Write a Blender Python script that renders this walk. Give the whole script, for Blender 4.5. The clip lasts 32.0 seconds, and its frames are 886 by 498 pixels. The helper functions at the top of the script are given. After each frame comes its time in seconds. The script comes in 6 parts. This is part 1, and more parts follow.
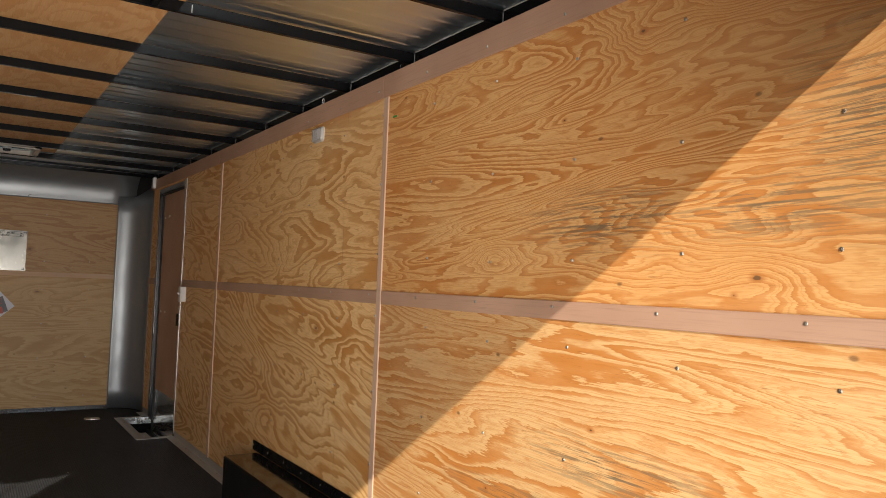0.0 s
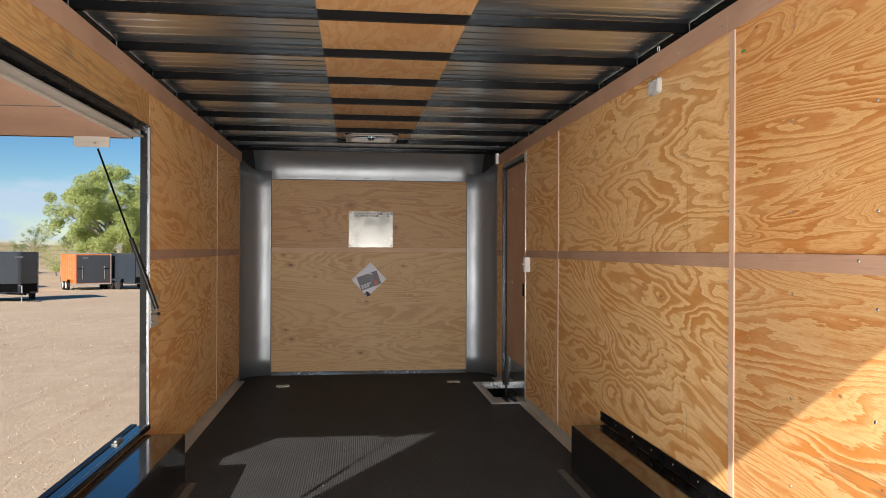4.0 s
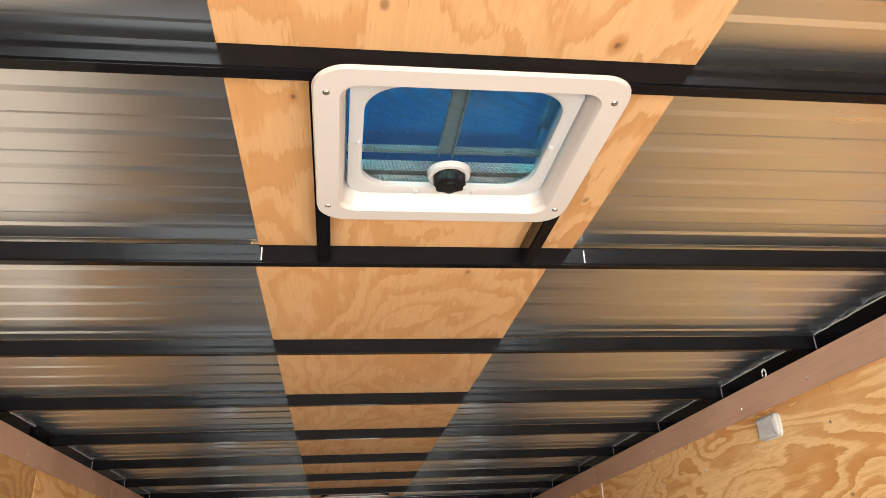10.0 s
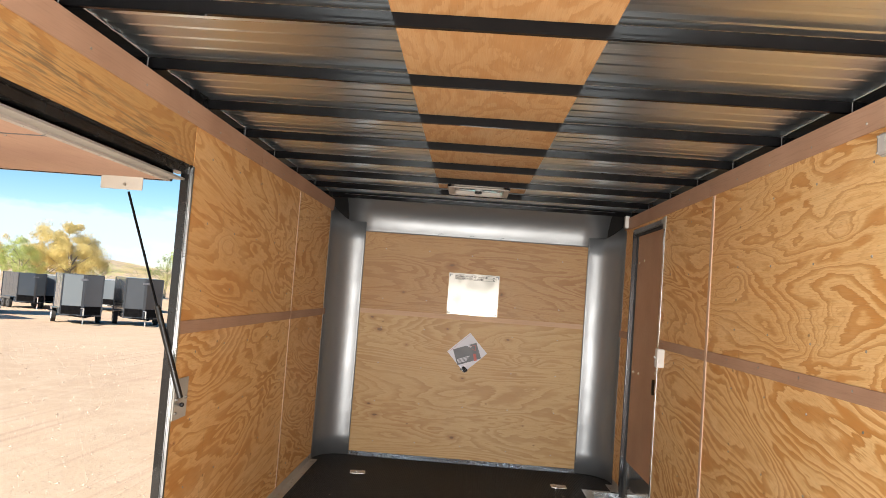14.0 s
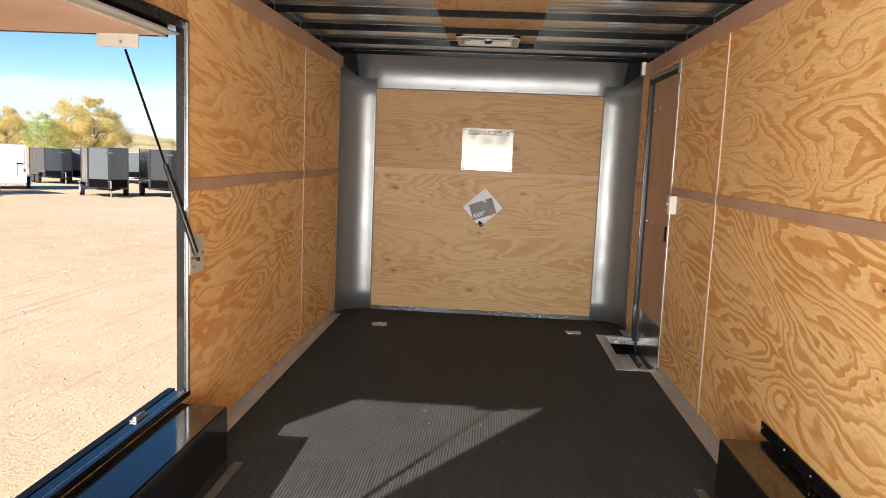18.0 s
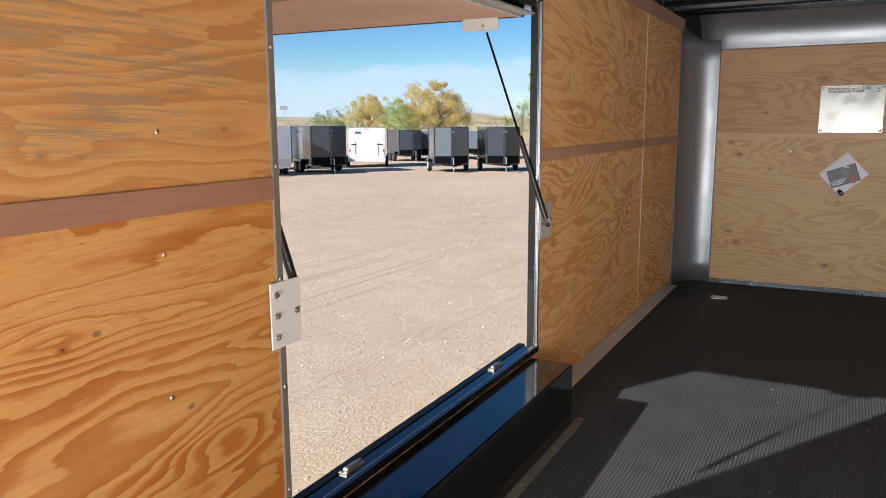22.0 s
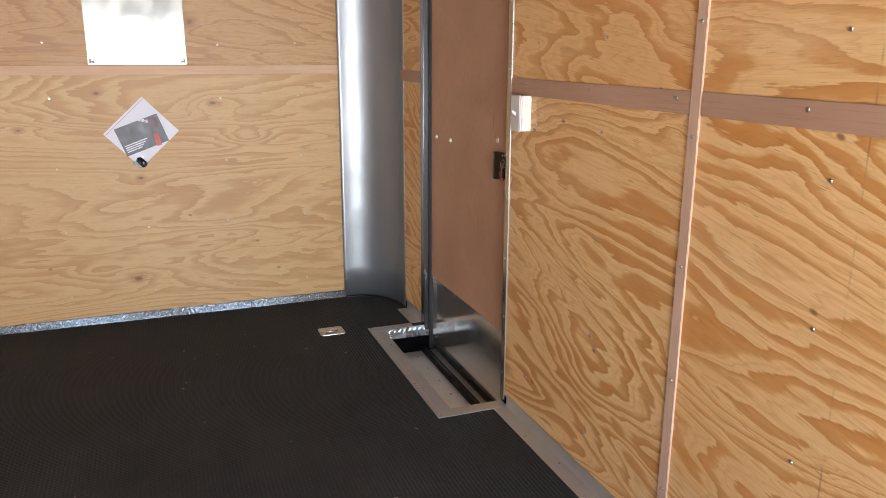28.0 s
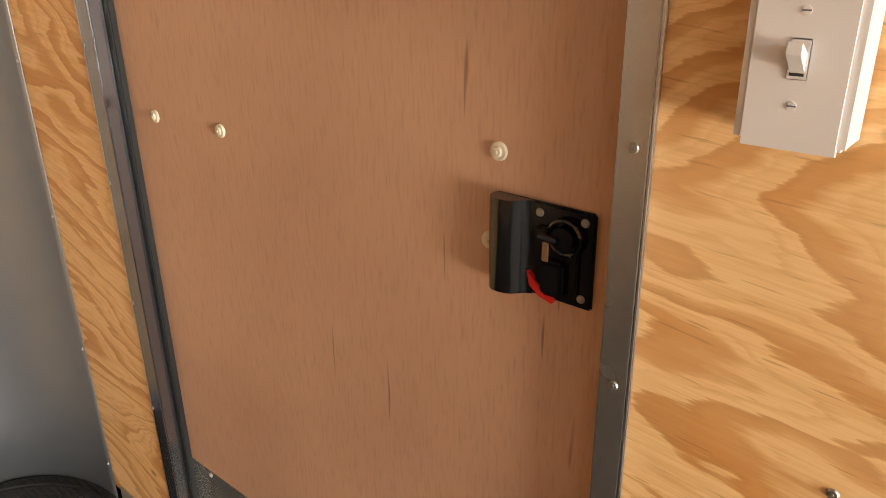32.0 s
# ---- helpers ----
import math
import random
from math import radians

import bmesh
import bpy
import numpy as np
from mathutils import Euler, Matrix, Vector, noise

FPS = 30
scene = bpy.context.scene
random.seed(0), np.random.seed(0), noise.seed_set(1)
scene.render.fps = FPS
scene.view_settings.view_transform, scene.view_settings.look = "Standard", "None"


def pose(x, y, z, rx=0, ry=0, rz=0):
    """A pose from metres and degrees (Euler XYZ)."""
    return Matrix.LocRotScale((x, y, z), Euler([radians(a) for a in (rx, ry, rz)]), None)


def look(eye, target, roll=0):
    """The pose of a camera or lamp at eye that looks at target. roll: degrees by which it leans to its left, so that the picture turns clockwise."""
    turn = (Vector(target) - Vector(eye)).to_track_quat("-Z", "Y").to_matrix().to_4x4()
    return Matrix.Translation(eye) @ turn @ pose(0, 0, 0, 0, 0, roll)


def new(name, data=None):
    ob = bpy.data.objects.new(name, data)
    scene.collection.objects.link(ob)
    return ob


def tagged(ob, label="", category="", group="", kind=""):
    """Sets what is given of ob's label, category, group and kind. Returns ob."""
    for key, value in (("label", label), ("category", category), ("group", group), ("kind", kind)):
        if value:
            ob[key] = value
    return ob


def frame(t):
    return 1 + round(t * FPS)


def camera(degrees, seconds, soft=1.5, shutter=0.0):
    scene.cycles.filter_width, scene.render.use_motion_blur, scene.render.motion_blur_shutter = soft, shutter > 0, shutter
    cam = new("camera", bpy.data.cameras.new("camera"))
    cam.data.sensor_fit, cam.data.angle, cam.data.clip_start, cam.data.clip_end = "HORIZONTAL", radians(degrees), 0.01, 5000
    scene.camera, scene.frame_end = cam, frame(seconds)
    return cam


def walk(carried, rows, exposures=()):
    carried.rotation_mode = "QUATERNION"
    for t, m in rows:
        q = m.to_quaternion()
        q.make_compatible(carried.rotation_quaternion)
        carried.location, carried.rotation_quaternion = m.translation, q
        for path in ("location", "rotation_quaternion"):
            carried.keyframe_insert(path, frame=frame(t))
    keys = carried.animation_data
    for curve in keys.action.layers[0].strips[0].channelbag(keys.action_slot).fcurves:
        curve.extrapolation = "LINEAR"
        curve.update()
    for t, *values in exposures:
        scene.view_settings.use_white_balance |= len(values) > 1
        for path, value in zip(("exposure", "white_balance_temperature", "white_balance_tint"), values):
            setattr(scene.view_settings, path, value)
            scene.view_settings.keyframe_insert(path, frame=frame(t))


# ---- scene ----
cam = camera(60.9, 32.0, soft=0.9)
PATH = [
    (0, (0.984, -7.721, 1.272), (2.054, -6.035, 1.369), 2.2),
    (0.5, (1.081, -7.627, 1.315), (2.229, -6.0, 1.5), 1.4),
    (1, (1.175, -7.587, 1.343), (2.385, -6.012, 1.583), 0.5),
    (1.5, (1.208, -7.569, 1.343), (2.442, -6.022, 1.635), 0.4),
    (2, (1.181, -7.548, 1.322), (2.343, -5.94, 1.578), 0.5),
    (2.5, (1.151, -7.512, 1.276), (2.162, -5.792, 1.41), 0.9),
    (3, (1.135, -7.511, 1.253), (1.916, -5.67, 1.28), -0.0),
    (3.5, (1.103, -7.546, 1.253), (1.527, -5.592, 1.249), -0.1),
    (5.5, (1.052, -7.547, 1.245), (1.143, -5.549, 1.249), 0.5),
    (6, (1.043, -7.395, 1.338), (1.198, -5.431, 1.678), -0.95),
    (6.5, (1.009, -7.236, 1.378), (1.219, -5.324, 1.925), -1.7),
    (7, (0.997, -7.173, 1.392), (1.231, -5.274, 1.974), -2.0),
    (7.5, (1.032, -7.028, 1.402), (1.243, -5.135, 2.012), -2.5),
    (8, (1.105, -6.872, 1.46), (1.227, -4.987, 2.117), -2.2),
    (8.5, (1.155, -6.786, 1.482), (1.213, -4.9, 2.146), -1.3),
    (9, (1.142, -6.664, 1.484), (1.261, -4.785, 2.16), -1.3),
    (9.5, (1.101, -6.526, 1.528), (1.345, -4.678, 2.253), -2.0),
    (10, (1.094, -6.45, 1.569), (1.367, -4.653, 2.404), -3.0),
    (10.5, (1.127, -6.345, 1.614), (1.324, -4.604, 2.578), -2.8),
    (11, (1.168, -6.271, 1.623), (1.272, -4.542, 2.623), -2.1),
    (11.5, (1.182, -6.26, 1.622), (1.244, -4.534, 2.63), -1.9),
    (12, (1.155, -6.294, 1.61), (1.245, -4.529, 2.547), -1.7),
    (12.5, (1.107, -6.355, 1.549), (1.256, -4.467, 2.19), -1.2),
    (13, (1.083, -6.422, 1.495), (1.265, -4.451, 1.781), -0.1),
    (13.5, (1.077, -6.507, 1.443), (1.119, -4.514, 1.605), 2.7),
    (14, (1.194, -6.535, 1.441), (1.118, -4.54, 1.556), 4.3),
    (14.5, (1.278, -6.516, 1.446), (1.222, -4.518, 1.52), 4.1),
    (15, (1.267, -6.507, 1.447), (1.233, -4.507, 1.446), 2.9),
    (15.5, (1.307, -6.537, 1.428), (1.257, -4.542, 1.302), 1.4),
    (17.5, (1.295, -6.541, 1.39), (1.21, -4.558, 1.15), 2.2),
    (18, (1.279, -6.549, 1.389), (1.161, -4.568, 1.139), 2.4),
    (18.5, (1.279, -6.567, 1.383), (1.068, -4.596, 1.114), 2.0),
    (19, (1.244, -6.583, 1.383), (0.745, -4.669, 1.086), 0.8),
    (19.5, (1.231, -6.621, 1.383), (0.459, -4.805, 1.058), 0.1),
    (20, (1.229, -6.626, 1.373), (0.367, -4.855, 1.023), 0.0),
    (20.5, (1.231, -6.626, 1.358), (0.35, -4.869, 0.987), 0.9),
    (21, (1.224, -6.646, 1.355), (0.318, -4.903, 0.975), 1.4),
    (21.5, (1.219, -6.654, 1.363), (0.292, -4.92, 0.998), 0.4),
    (22, (1.225, -6.66, 1.373), (0.299, -4.92, 1.036), -0.3),
    (22.5, (1.223, -6.664, 1.377), (0.304, -4.916, 1.062), -0.6),
    (23, (1.231, -6.667, 1.373), (0.315, -4.916, 1.065), -0.7),
    (23.5, (1.243, -6.651, 1.37), (0.381, -4.875, 1.052), -0.3),
    (24, (1.249, -6.564, 1.374), (0.695, -4.668, 1.063), 1.3),
    (24.5, (1.24, -6.337, 1.398), (1.092, -4.36, 1.137), 2.3),
    (26.5, (1.104, -5.049, 1.36), (1.394, -3.092, 1.064), 0.7),
    (27, (1.183, -4.67, 1.325), (1.707, -2.775, 0.96), 1.1),
    (27.5, (1.26, -4.321, 1.334), (1.911, -2.476, 0.916), 1.6),
    (28, (1.281, -3.961, 1.327), (1.968, -2.153, 0.82), 0.2),
    (28.5, (1.321, -3.639, 1.333), (2.077, -1.884, 0.741), -0.6),
    (29, (1.394, -3.308, 1.324), (2.252, -1.609, 0.712), -0.5),
    (29.5, (1.409, -3.006, 1.318), (2.46, -1.399, 0.76), -0.9),
    (30, (1.466, -2.733, 1.335), (2.682, -1.233, 0.815), -1.1),
    (30.5, (1.585, -2.475, 1.343), (2.864, -1.031, 0.813), -0.6),
    (31, (1.671, -2.256, 1.301), (3.002, -0.908, 0.659), 0.1),
    (31.5, (1.769, -2.006, 1.258), (3.165, -0.783, 0.513), -0.9),
    (32, (1.897, -1.796, 1.203), (3.294, -0.59, 0.434), -0.8),
]
EXPOSURES = [(0.0, 0.05, 6650, 10), (2.0, 0.05, 6650, 10), (3.5, 0.5, 6400, 10), (6.0, 1.10, 6400, 10), (7.0, 1.15, 6000, 10), (9.0, 1.3, 6000, 10), (10.0, 1.22, 6600, 10), (11.0, 1.2, 6550, 10), (12.0, 1.15, 6600, 10), (13.0, 1.47, 6700, 10), (14.0, 1.4, 6700, 10), (18.0, 1.45, 6750, 10),
             (19.0, 1.25, 6750, 10), (20.0, 0.95, 6100, 10), (24.0, 0.93, 5950, 10), (26.5, 1.75, 6200, 10), (28.0, 1.97, 5900, 10), (29.0, 2.15, 6250, 10), (30.0, 2.15, 6700, 10), (31.0, 2.35, 6800, 10), (32.0, 2.6, 7000, 10)]
walk(cam, [(t, look(eye, target, roll)) for t, eye, target, roll in PATH], EXPOSURES)

# ---------------------------------------------------------------- light
SUN_WAY = Vector((0.514, 0.858, -0.571)).normalized()
SUN_ELEV = math.asin(-SUN_WAY.z)
SUN_AZ = math.atan2(-SUN_WAY.x, -SUN_WAY.y)

world = bpy.data.worlds.new("sky")
scene.world = world
world.use_nodes = True
wt = world.node_tree
wt.nodes.clear()
w_out = wt.nodes.new("ShaderNodeOutputWorld")
w_bg = wt.nodes.new("ShaderNodeBackground")
w_bg.inputs["Strength"].default_value = 0.08
w_sky = wt.nodes.new("ShaderNodeTexSky")
w_sky.sky_type = "NISHITA"
w_sky.sun_disc = False
w_sky.sun_elevation = SUN_ELEV
w_sky.sun_rotation = SUN_AZ
w_sky.altitude = 1600
w_sky.air_density = 1.0
w_sky.dust_density = 0.25
w_sky.ozone_density = 2.0
w_sat = wt.nodes.new("ShaderNodeHueSaturation")
w_sat.inputs["Saturation"].default_value = 1.36
w_sat.inputs["Value"].default_value = 0.80
w_co = wt.nodes.new("ShaderNodeTexCoord")
w_map = wt.nodes.new("ShaderNodeMapping")
w_map.inputs["Scale"].default_value = (3.2, 3.2, 9.0)
w_map.inputs["Location"].default_value = (0.35, 0.1, 0.12)
w_noise = wt.nodes.new("ShaderNodeTexNoise")
w_noise.inputs["Scale"].default_value = 1.5
w_noise.inputs["Detail"].default_value = 7
w_noise.inputs["Roughness"].default_value = 0.62
w_sep = wt.nodes.new("ShaderNodeSeparateXYZ")
w_low = wt.nodes.new("ShaderNodeMapRange")          # more cloud low in the sky
w_low.inputs["From Min"].default_value = 0.055
w_low.inputs["From Max"].default_value = 0.105
w_low.inputs["To Min"].default_value = 0.13
w_low.inputs["To Max"].default_value = -0.22
w_add = wt.nodes.new("ShaderNodeMath")
w_ramp = wt.nodes.new("ShaderNodeValToRGB")
w_ramp.color_ramp.elements[0].position = 0.47
w_ramp.color_ramp.elements[0].color = (0, 0, 0, 1)
w_ramp.color_ramp.elements[1].position = 0.60
w_ramp.color_ramp.elements[1].color = (0.85, 0.85, 0.85, 1)
w_mix = wt.nodes.new("ShaderNodeMixRGB")
w_mix.inputs["Color2"].default_value = (4.3, 5.3, 6.5, 1)
L = wt.links.new
L(w_co.outputs["Generated"], w_map.inputs["Vector"])
L(w_map.outputs["Vector"], w_noise.inputs["Vector"])
L(w_co.outputs["Generated"], w_sep.inputs["Vector"])
L(w_sep.outputs["Z"], w_low.inputs["Value"])
L(w_noise.outputs["Fac"], w_add.inputs[0])
L(w_low.outputs["Result"], w_add.inputs[1])
L(w_add.outputs["Value"], w_ramp.inputs["Fac"])
L(w_ramp.outputs["Color"], w_mix.inputs["Fac"])
L(w_sky.outputs["Color"], w_sat.inputs["Color"])
L(w_sat.outputs["Color"], w_mix.inputs["Color1"])
L(w_mix.outputs["Color"], w_bg.inputs["Color"])
L(w_bg.outputs["Background"], w_out.inputs["Surface"])

sun_data = bpy.data.lights.new("sun", "SUN")
sun_data.energy = 5.0
sun_data.angle = radians(0.55)
sun_data.color = (1.0, 0.93, 0.83)
sun = new("sun", sun_data)
# added lamp in the open rear doorway, boosts light from sky and sunlit yard
door_fill_data = bpy.data.lights.new("rear_sky_fill", "AREA")
door_fill_data.shape = "RECTANGLE"
door_fill_data.size, door_fill_data.size_y = 2.3, 1.25
door_fill_data.spread = radians(122)
door_fill_data.energy = 50.0
door_fill_data.color = (1.0, 0.96, 0.91)
door_fill = new("rear_sky_fill", door_fill_data)
door_fill.matrix_world = look((1.23, -7.24, 0.66), (1.23, -1.0, 2.2))
sun.matrix_world = look((-30, -50, 35), Vector((-30, -50, 35)) + SUN_WAY)


# ---------------------------------------------------------------- materials
class Mat:
    """A node material with a Principled shader and small helpers to wire it."""

    def __init__(self, name, color=(0.5, 0.5, 0.5), rough=0.5, metal=0.0):
        self.m = bpy.data.materials.new(name)
        self.m.use_nodes = True
        self.t = self.m.node_tree
        self.b = self.t.nodes["Principled BSDF"]
        self.b.inputs["Base Color"].default_value = (*color, 1)
        self.b.inputs["Roughness"].default_value = rough
        self.b.inputs["Metallic"].default_value = metal

    def node(self, kind, **values):
        n = self.t.nodes.new("ShaderNode" + kind)
        for key, value in values.items():
            n.inputs[key.replace("_", " ")].default_value = value
        return n

    def link(self, a, b):
        self.t.links.new(a, b)

    def math(self, op, a, b=None):
        n = self.t.nodes.new("ShaderNodeMath")
        n.operation = op
        for k, v in enumerate((a, b)):
            if v is None:
                continue
            if isinstance(v, (int, float)):
                n.inputs[k].default_value = v
            else:
                self.link(v, n.inputs[k])
        return n.outputs[0]

    def coords(self, scale=(1, 1, 1), source="Object", shift=0.0):
        c = self.t.nodes.new("ShaderNodeTexCoord")
        mp = self.node("Mapping", Scale=scale)
        self.link(c.outputs[source], mp.inputs["Vector"])
        if shift:
            info = self.t.nodes.new("ShaderNodeObjectInfo")
            v = self.node("CombineXYZ")
            for k in range(3):
                self.link(self.math("MULTIPLY", info.outputs["Random"], shift * (1 + 0.37 * k)), v.inputs[k])
            self.link(v.outputs[0], mp.inputs["Location"])
        return mp.outputs["Vector"]

    def noise(self, vec, scale=5.0, detail=3.0, rough=0.5, distort=0.0):
        n = self.node("TexNoise", Scale=scale, Detail=detail, Roughness=rough, Distortion=distort)
        self.link(vec, n.inputs["Vector"])
        return n.outputs["Fac"]

    def ramp(self, fac, *stops):
        n = self.t.nodes.new("ShaderNodeValToRGB")
        e = n.color_ramp.elements
        while len(e) < len(stops):
            e.new(0.5)
        for k, (pos, col) in enumerate(stops):
            e[k].position = pos
            e[k].color = (*col, 1) if len(col) == 3 else col
        self.link(fac, n.inputs["Fac"])
        return n.outputs["Color"]

    def grey(self, fac, a, b, x0=0.0, x1=1.0):
        n = self.node("MapRange", From_Min=x0, From_Max=x1, To_Min=a, To_Max=b)
        self.link(fac, n.inputs["Value"])
        return n.outputs["Result"]

    def mix(self, fac, a, b, mode="MIX"):
        n = self.t.nodes.new("ShaderNodeMixRGB")
        n.blend_type = mode
        for key, v in (("Fac", fac), ("Color1", a), ("Color2", b)):
            if isinstance(v, (int, float)):
                n.inputs[key].default_value = v
            elif isinstance(v, tuple):
                n.inputs[key].default_value = (*v, 1)
            else:
                self.link(v, n.inputs[key])
        return n.outputs["Color"]

    def color(self, sock):
        self.link(sock, self.b.inputs["Base Color"])
        return self

    def rough(self, sock):
        self.link(sock, self.b.inputs["Roughness"])
        return self

    def bump(self, height, strength=0.2, dist=0.002):
        n = self.node("Bump", Strength=strength, Distance=dist)
        self.link(height, n.inputs["Height"])
        self.link(n.outputs["Normal"], self.b.inputs["Normal"])
        return self


def plywood(name, along, across, light=(0.82, 0.585, 0.285), dark=(0.56, 0.26, 0.068), rings=20.0, stains=(), scale=1.0, skew=0.22, along_freq=0.75, ragged=0.55, knots=(), marks=(), fine_lines=0.5, soft=0.0):
    """Rotary-cut softwood veneer. along, across: axes of the grain. knots: (along, across, radius, rings bent round it). marks: places of pencil lines across the grain."""
    M = Mat(name, rough=0.55)
    co = M.t.nodes.new("ShaderNodeTexCoord")
    sep = M.node("SeparateXYZ")
    M.link(co.outputs["Object"], sep.inputs["Vector"])
    info = M.t.nodes.new("ShaderNodeObjectInfo")
    shift = M.math("MULTIPLY", info.outputs["Random"], 61.0)

    # the grain of each sheet runs a little off square
    slant = M.math("MULTIPLY", sep.outputs[along], M.grey(info.outputs["Random"], -skew, skew))
    over = M.math("ADD", sep.outputs[across], slant)

    def field(su, sv, extra=0.0):
        c = M.node("CombineXYZ")
        M.link(M.math("MULTIPLY", sep.outputs[along], su * scale), c.inputs[0])
        M.link(M.math("MULTIPLY", over, sv * scale), c.inputs[1])
        M.link(M.math("ADD", shift, extra), c.inputs[2])
        return c.outputs[0]

    big = M.noise(field(along_freq, 2.8), 1.0, 4.0, 0.42, 0.5)
    jag = M.noise(field(8.0, 52.0, 51.0), 1.0, 3.0, 0.62)
    wob = M.noise(field(4.0, 17.0, 3.0), 1.0, 3.0, 0.65)
    fibre = M.noise(field(11.0, 330.0, 5.0), 1.0, 2.0, 0.6)
    blotch = M.noise(field(1.6, 4.5, 11.0), 1.0, 3.0, 0.6)
    feather = M.noise(field(26.0, 190.0, 81.0), 1.0, 3.0, 0.6)
    h = M.math("ADD", M.math("ADD", M.math("ADD", M.math("MULTIPLY", big, rings), M.math("MULTIPLY", wob, 0.95)), M.math("MULTIPLY", jag, ragged)), M.math("ADD", M.math("MULTIPLY", fibre, 0.44 * ragged), M.math("MULTIPLY", feather, 0.36 * ragged)))
    # rings bend round each knot
    spots = []
    for ka, kc, kr, bend in knots:
        da = M.math("SUBTRACT", sep.outputs[along], ka)
        dc = M.math("SUBTRACT", sep.outputs[across], kc)
        near = M.math("ADD", M.math("MULTIPLY", M.math("MULTIPLY", da, da), 70.0), M.math("MULTIPLY", M.math("MULTIPLY", dc, dc), 330.0))
        h = M.math("ADD", h, M.math("MULTIPLY", M.math("EXPONENT", M.math("MULTIPLY", near, -1.0)), bend))
        if kr:
            spots.append((M.math("SQRT", M.math("ADD", M.math("MULTIPLY", M.math("MULTIPLY", da, da), 0.3), M.math("MULTIPLY", dc, dc))), kr))
    saw = M.math("FRACT", h)
    late = M.math("ADD", saw, M.grey(blotch, -0.36, 0.24, 0.3, 0.7))
    band = M.ramp(late, (0.0, (0, 0, 0)), (0.48 - 0.28 * soft, (0.05, 0.05, 0.05)), (0.60 + 0.22 * soft, (0.9, 0.9, 0.9)), (0.95, (1, 1, 1)))
    band = M.math("MULTIPLY", band, M.grey(saw, 1.0, 0.0, 0.93, 1.0))
    edge = M.ramp(saw, (0.0, (0, 0, 0)), (0.80, (0, 0, 0)), (0.95, (1, 1, 1)), (1.0, (0.2, 0.2, 0.2)))
    line = M.ramp(M.math("FRACT", M.math("MULTIPLY", h, 3.0)), (0.0, (0, 0, 0)), (0.55, (0, 0, 0)), (0.9, (1, 1, 1)), (1.0, (0, 0, 0)))
    fine = M.noise(field(9.0, 420.0, 7.0), 1.0, 2.0, 0.6)
    amount = M.grey(blotch, 0.70, 1.0, 0.35, 0.62)
    col = M.mix(M.math("MULTIPLY", band, amount), light, dark)
    col = M.mix(M.math("MULTIPLY", edge, 0.36), col, (dark[0] * 0.66, dark[1] * 0.6, dark[2] * 0.55))
    col = M.mix(M.math("MULTIPLY", line, M.grey(blotch, fine_lines, fine_lines * 0.25, 0.40, 0.62)), col, dark)
    col = M.mix(M.grey(fine, 0.0, 0.45, 0.40, 0.75), col, (dark[0] * 1.2, dark[1] * 1.25, dark[2] * 1.3))
    tone = M.noise(field(0.5, 0.9, 19.0), 1.0, 2.0)
    col = M.mix(M.grey(tone, 0.0, 0.40, 0.42, 0.72), col, (dark[0] * 1.08, dark[1] * 1.05, dark[2]))
    pale = M.noise(field(1.1, 3.0, 61.0), 1.0, 4.0, 0.6)
    col = M.mix(M.grey(pale, 0.0, 0.34, 0.52, 0.74), col, (min(1, light[0] * 1.04), light[1] * 1.14, light[2] * 1.38))
    streak = M.noise(field(3.0, 95.0, 67.0), 1.0, 4.0, 0.7)
    col = M.mix(M.grey(streak, 0.0, 0.34, 0.50, 0.75), col, (dark[0] * 0.85, dark[1] * 0.8, dark[2] * 0.8))
    fleck = M.noise(field(16.0, 260.0, 71.0), 1.0, 2.0, 0.5)
    col = M.mix(M.grey(fleck, 0.0, 0.5, 0.66, 0.74), col, (dark[0] * 0.55, dark[1] * 0.5, dark[2] * 0.5))
    # knots
    vor = M.node("TexVoronoi", Scale=1.0, Randomness=1.0)
    vor.voronoi_dimensions = "2D"
    M.link(field(1.15, 2.0, 29.0), vor.inputs["Vector"])
    knot = M.ramp(vor.outputs["Distance"], (0.0, (1, 1, 1)), (0.009, (0.85, 0.85, 0.85)), (0.014, (0, 0, 0)))
    col = M.mix(M.math("MULTIPLY", knot, 0.75), col, (0.10, 0.045, 0.02))
    for far, kr in spots:
        wide = M.math("ADD", far, M.grey(jag, -kr * 0.5, kr * 0.5, 0.3, 0.7))
        col = M.mix(M.grey(wide, 0.75, 0.0, kr * 0.8, kr * 2.4), col, (dark[0] * 0.75, dark[1] * 0.6, dark[2] * 0.5))
        col = M.mix(M.grey(wide, 0.9, 0.0, kr * 0.45, kr * 0.8), col, (0.06, 0.025, 0.012))
    for ka in marks:
        off = M.math("ABSOLUTE", M.math("SUBTRACT", M.math("ADD", sep.outputs[along], M.math("MULTIPLY", wob, 0.004)), ka + 0.002))
        gap = M.noise(field(0.5, 9.0, 91.0), 1.0, 3.0, 0.7)
        col = M.mix(M.math("MULTIPLY", M.grey(off, 0.4, 0.0, 0.0012, 0.0028), M.grey(gap, 0.0, 1.0, 0.45, 0.6)), col, (0.13, 0.09, 0.06))
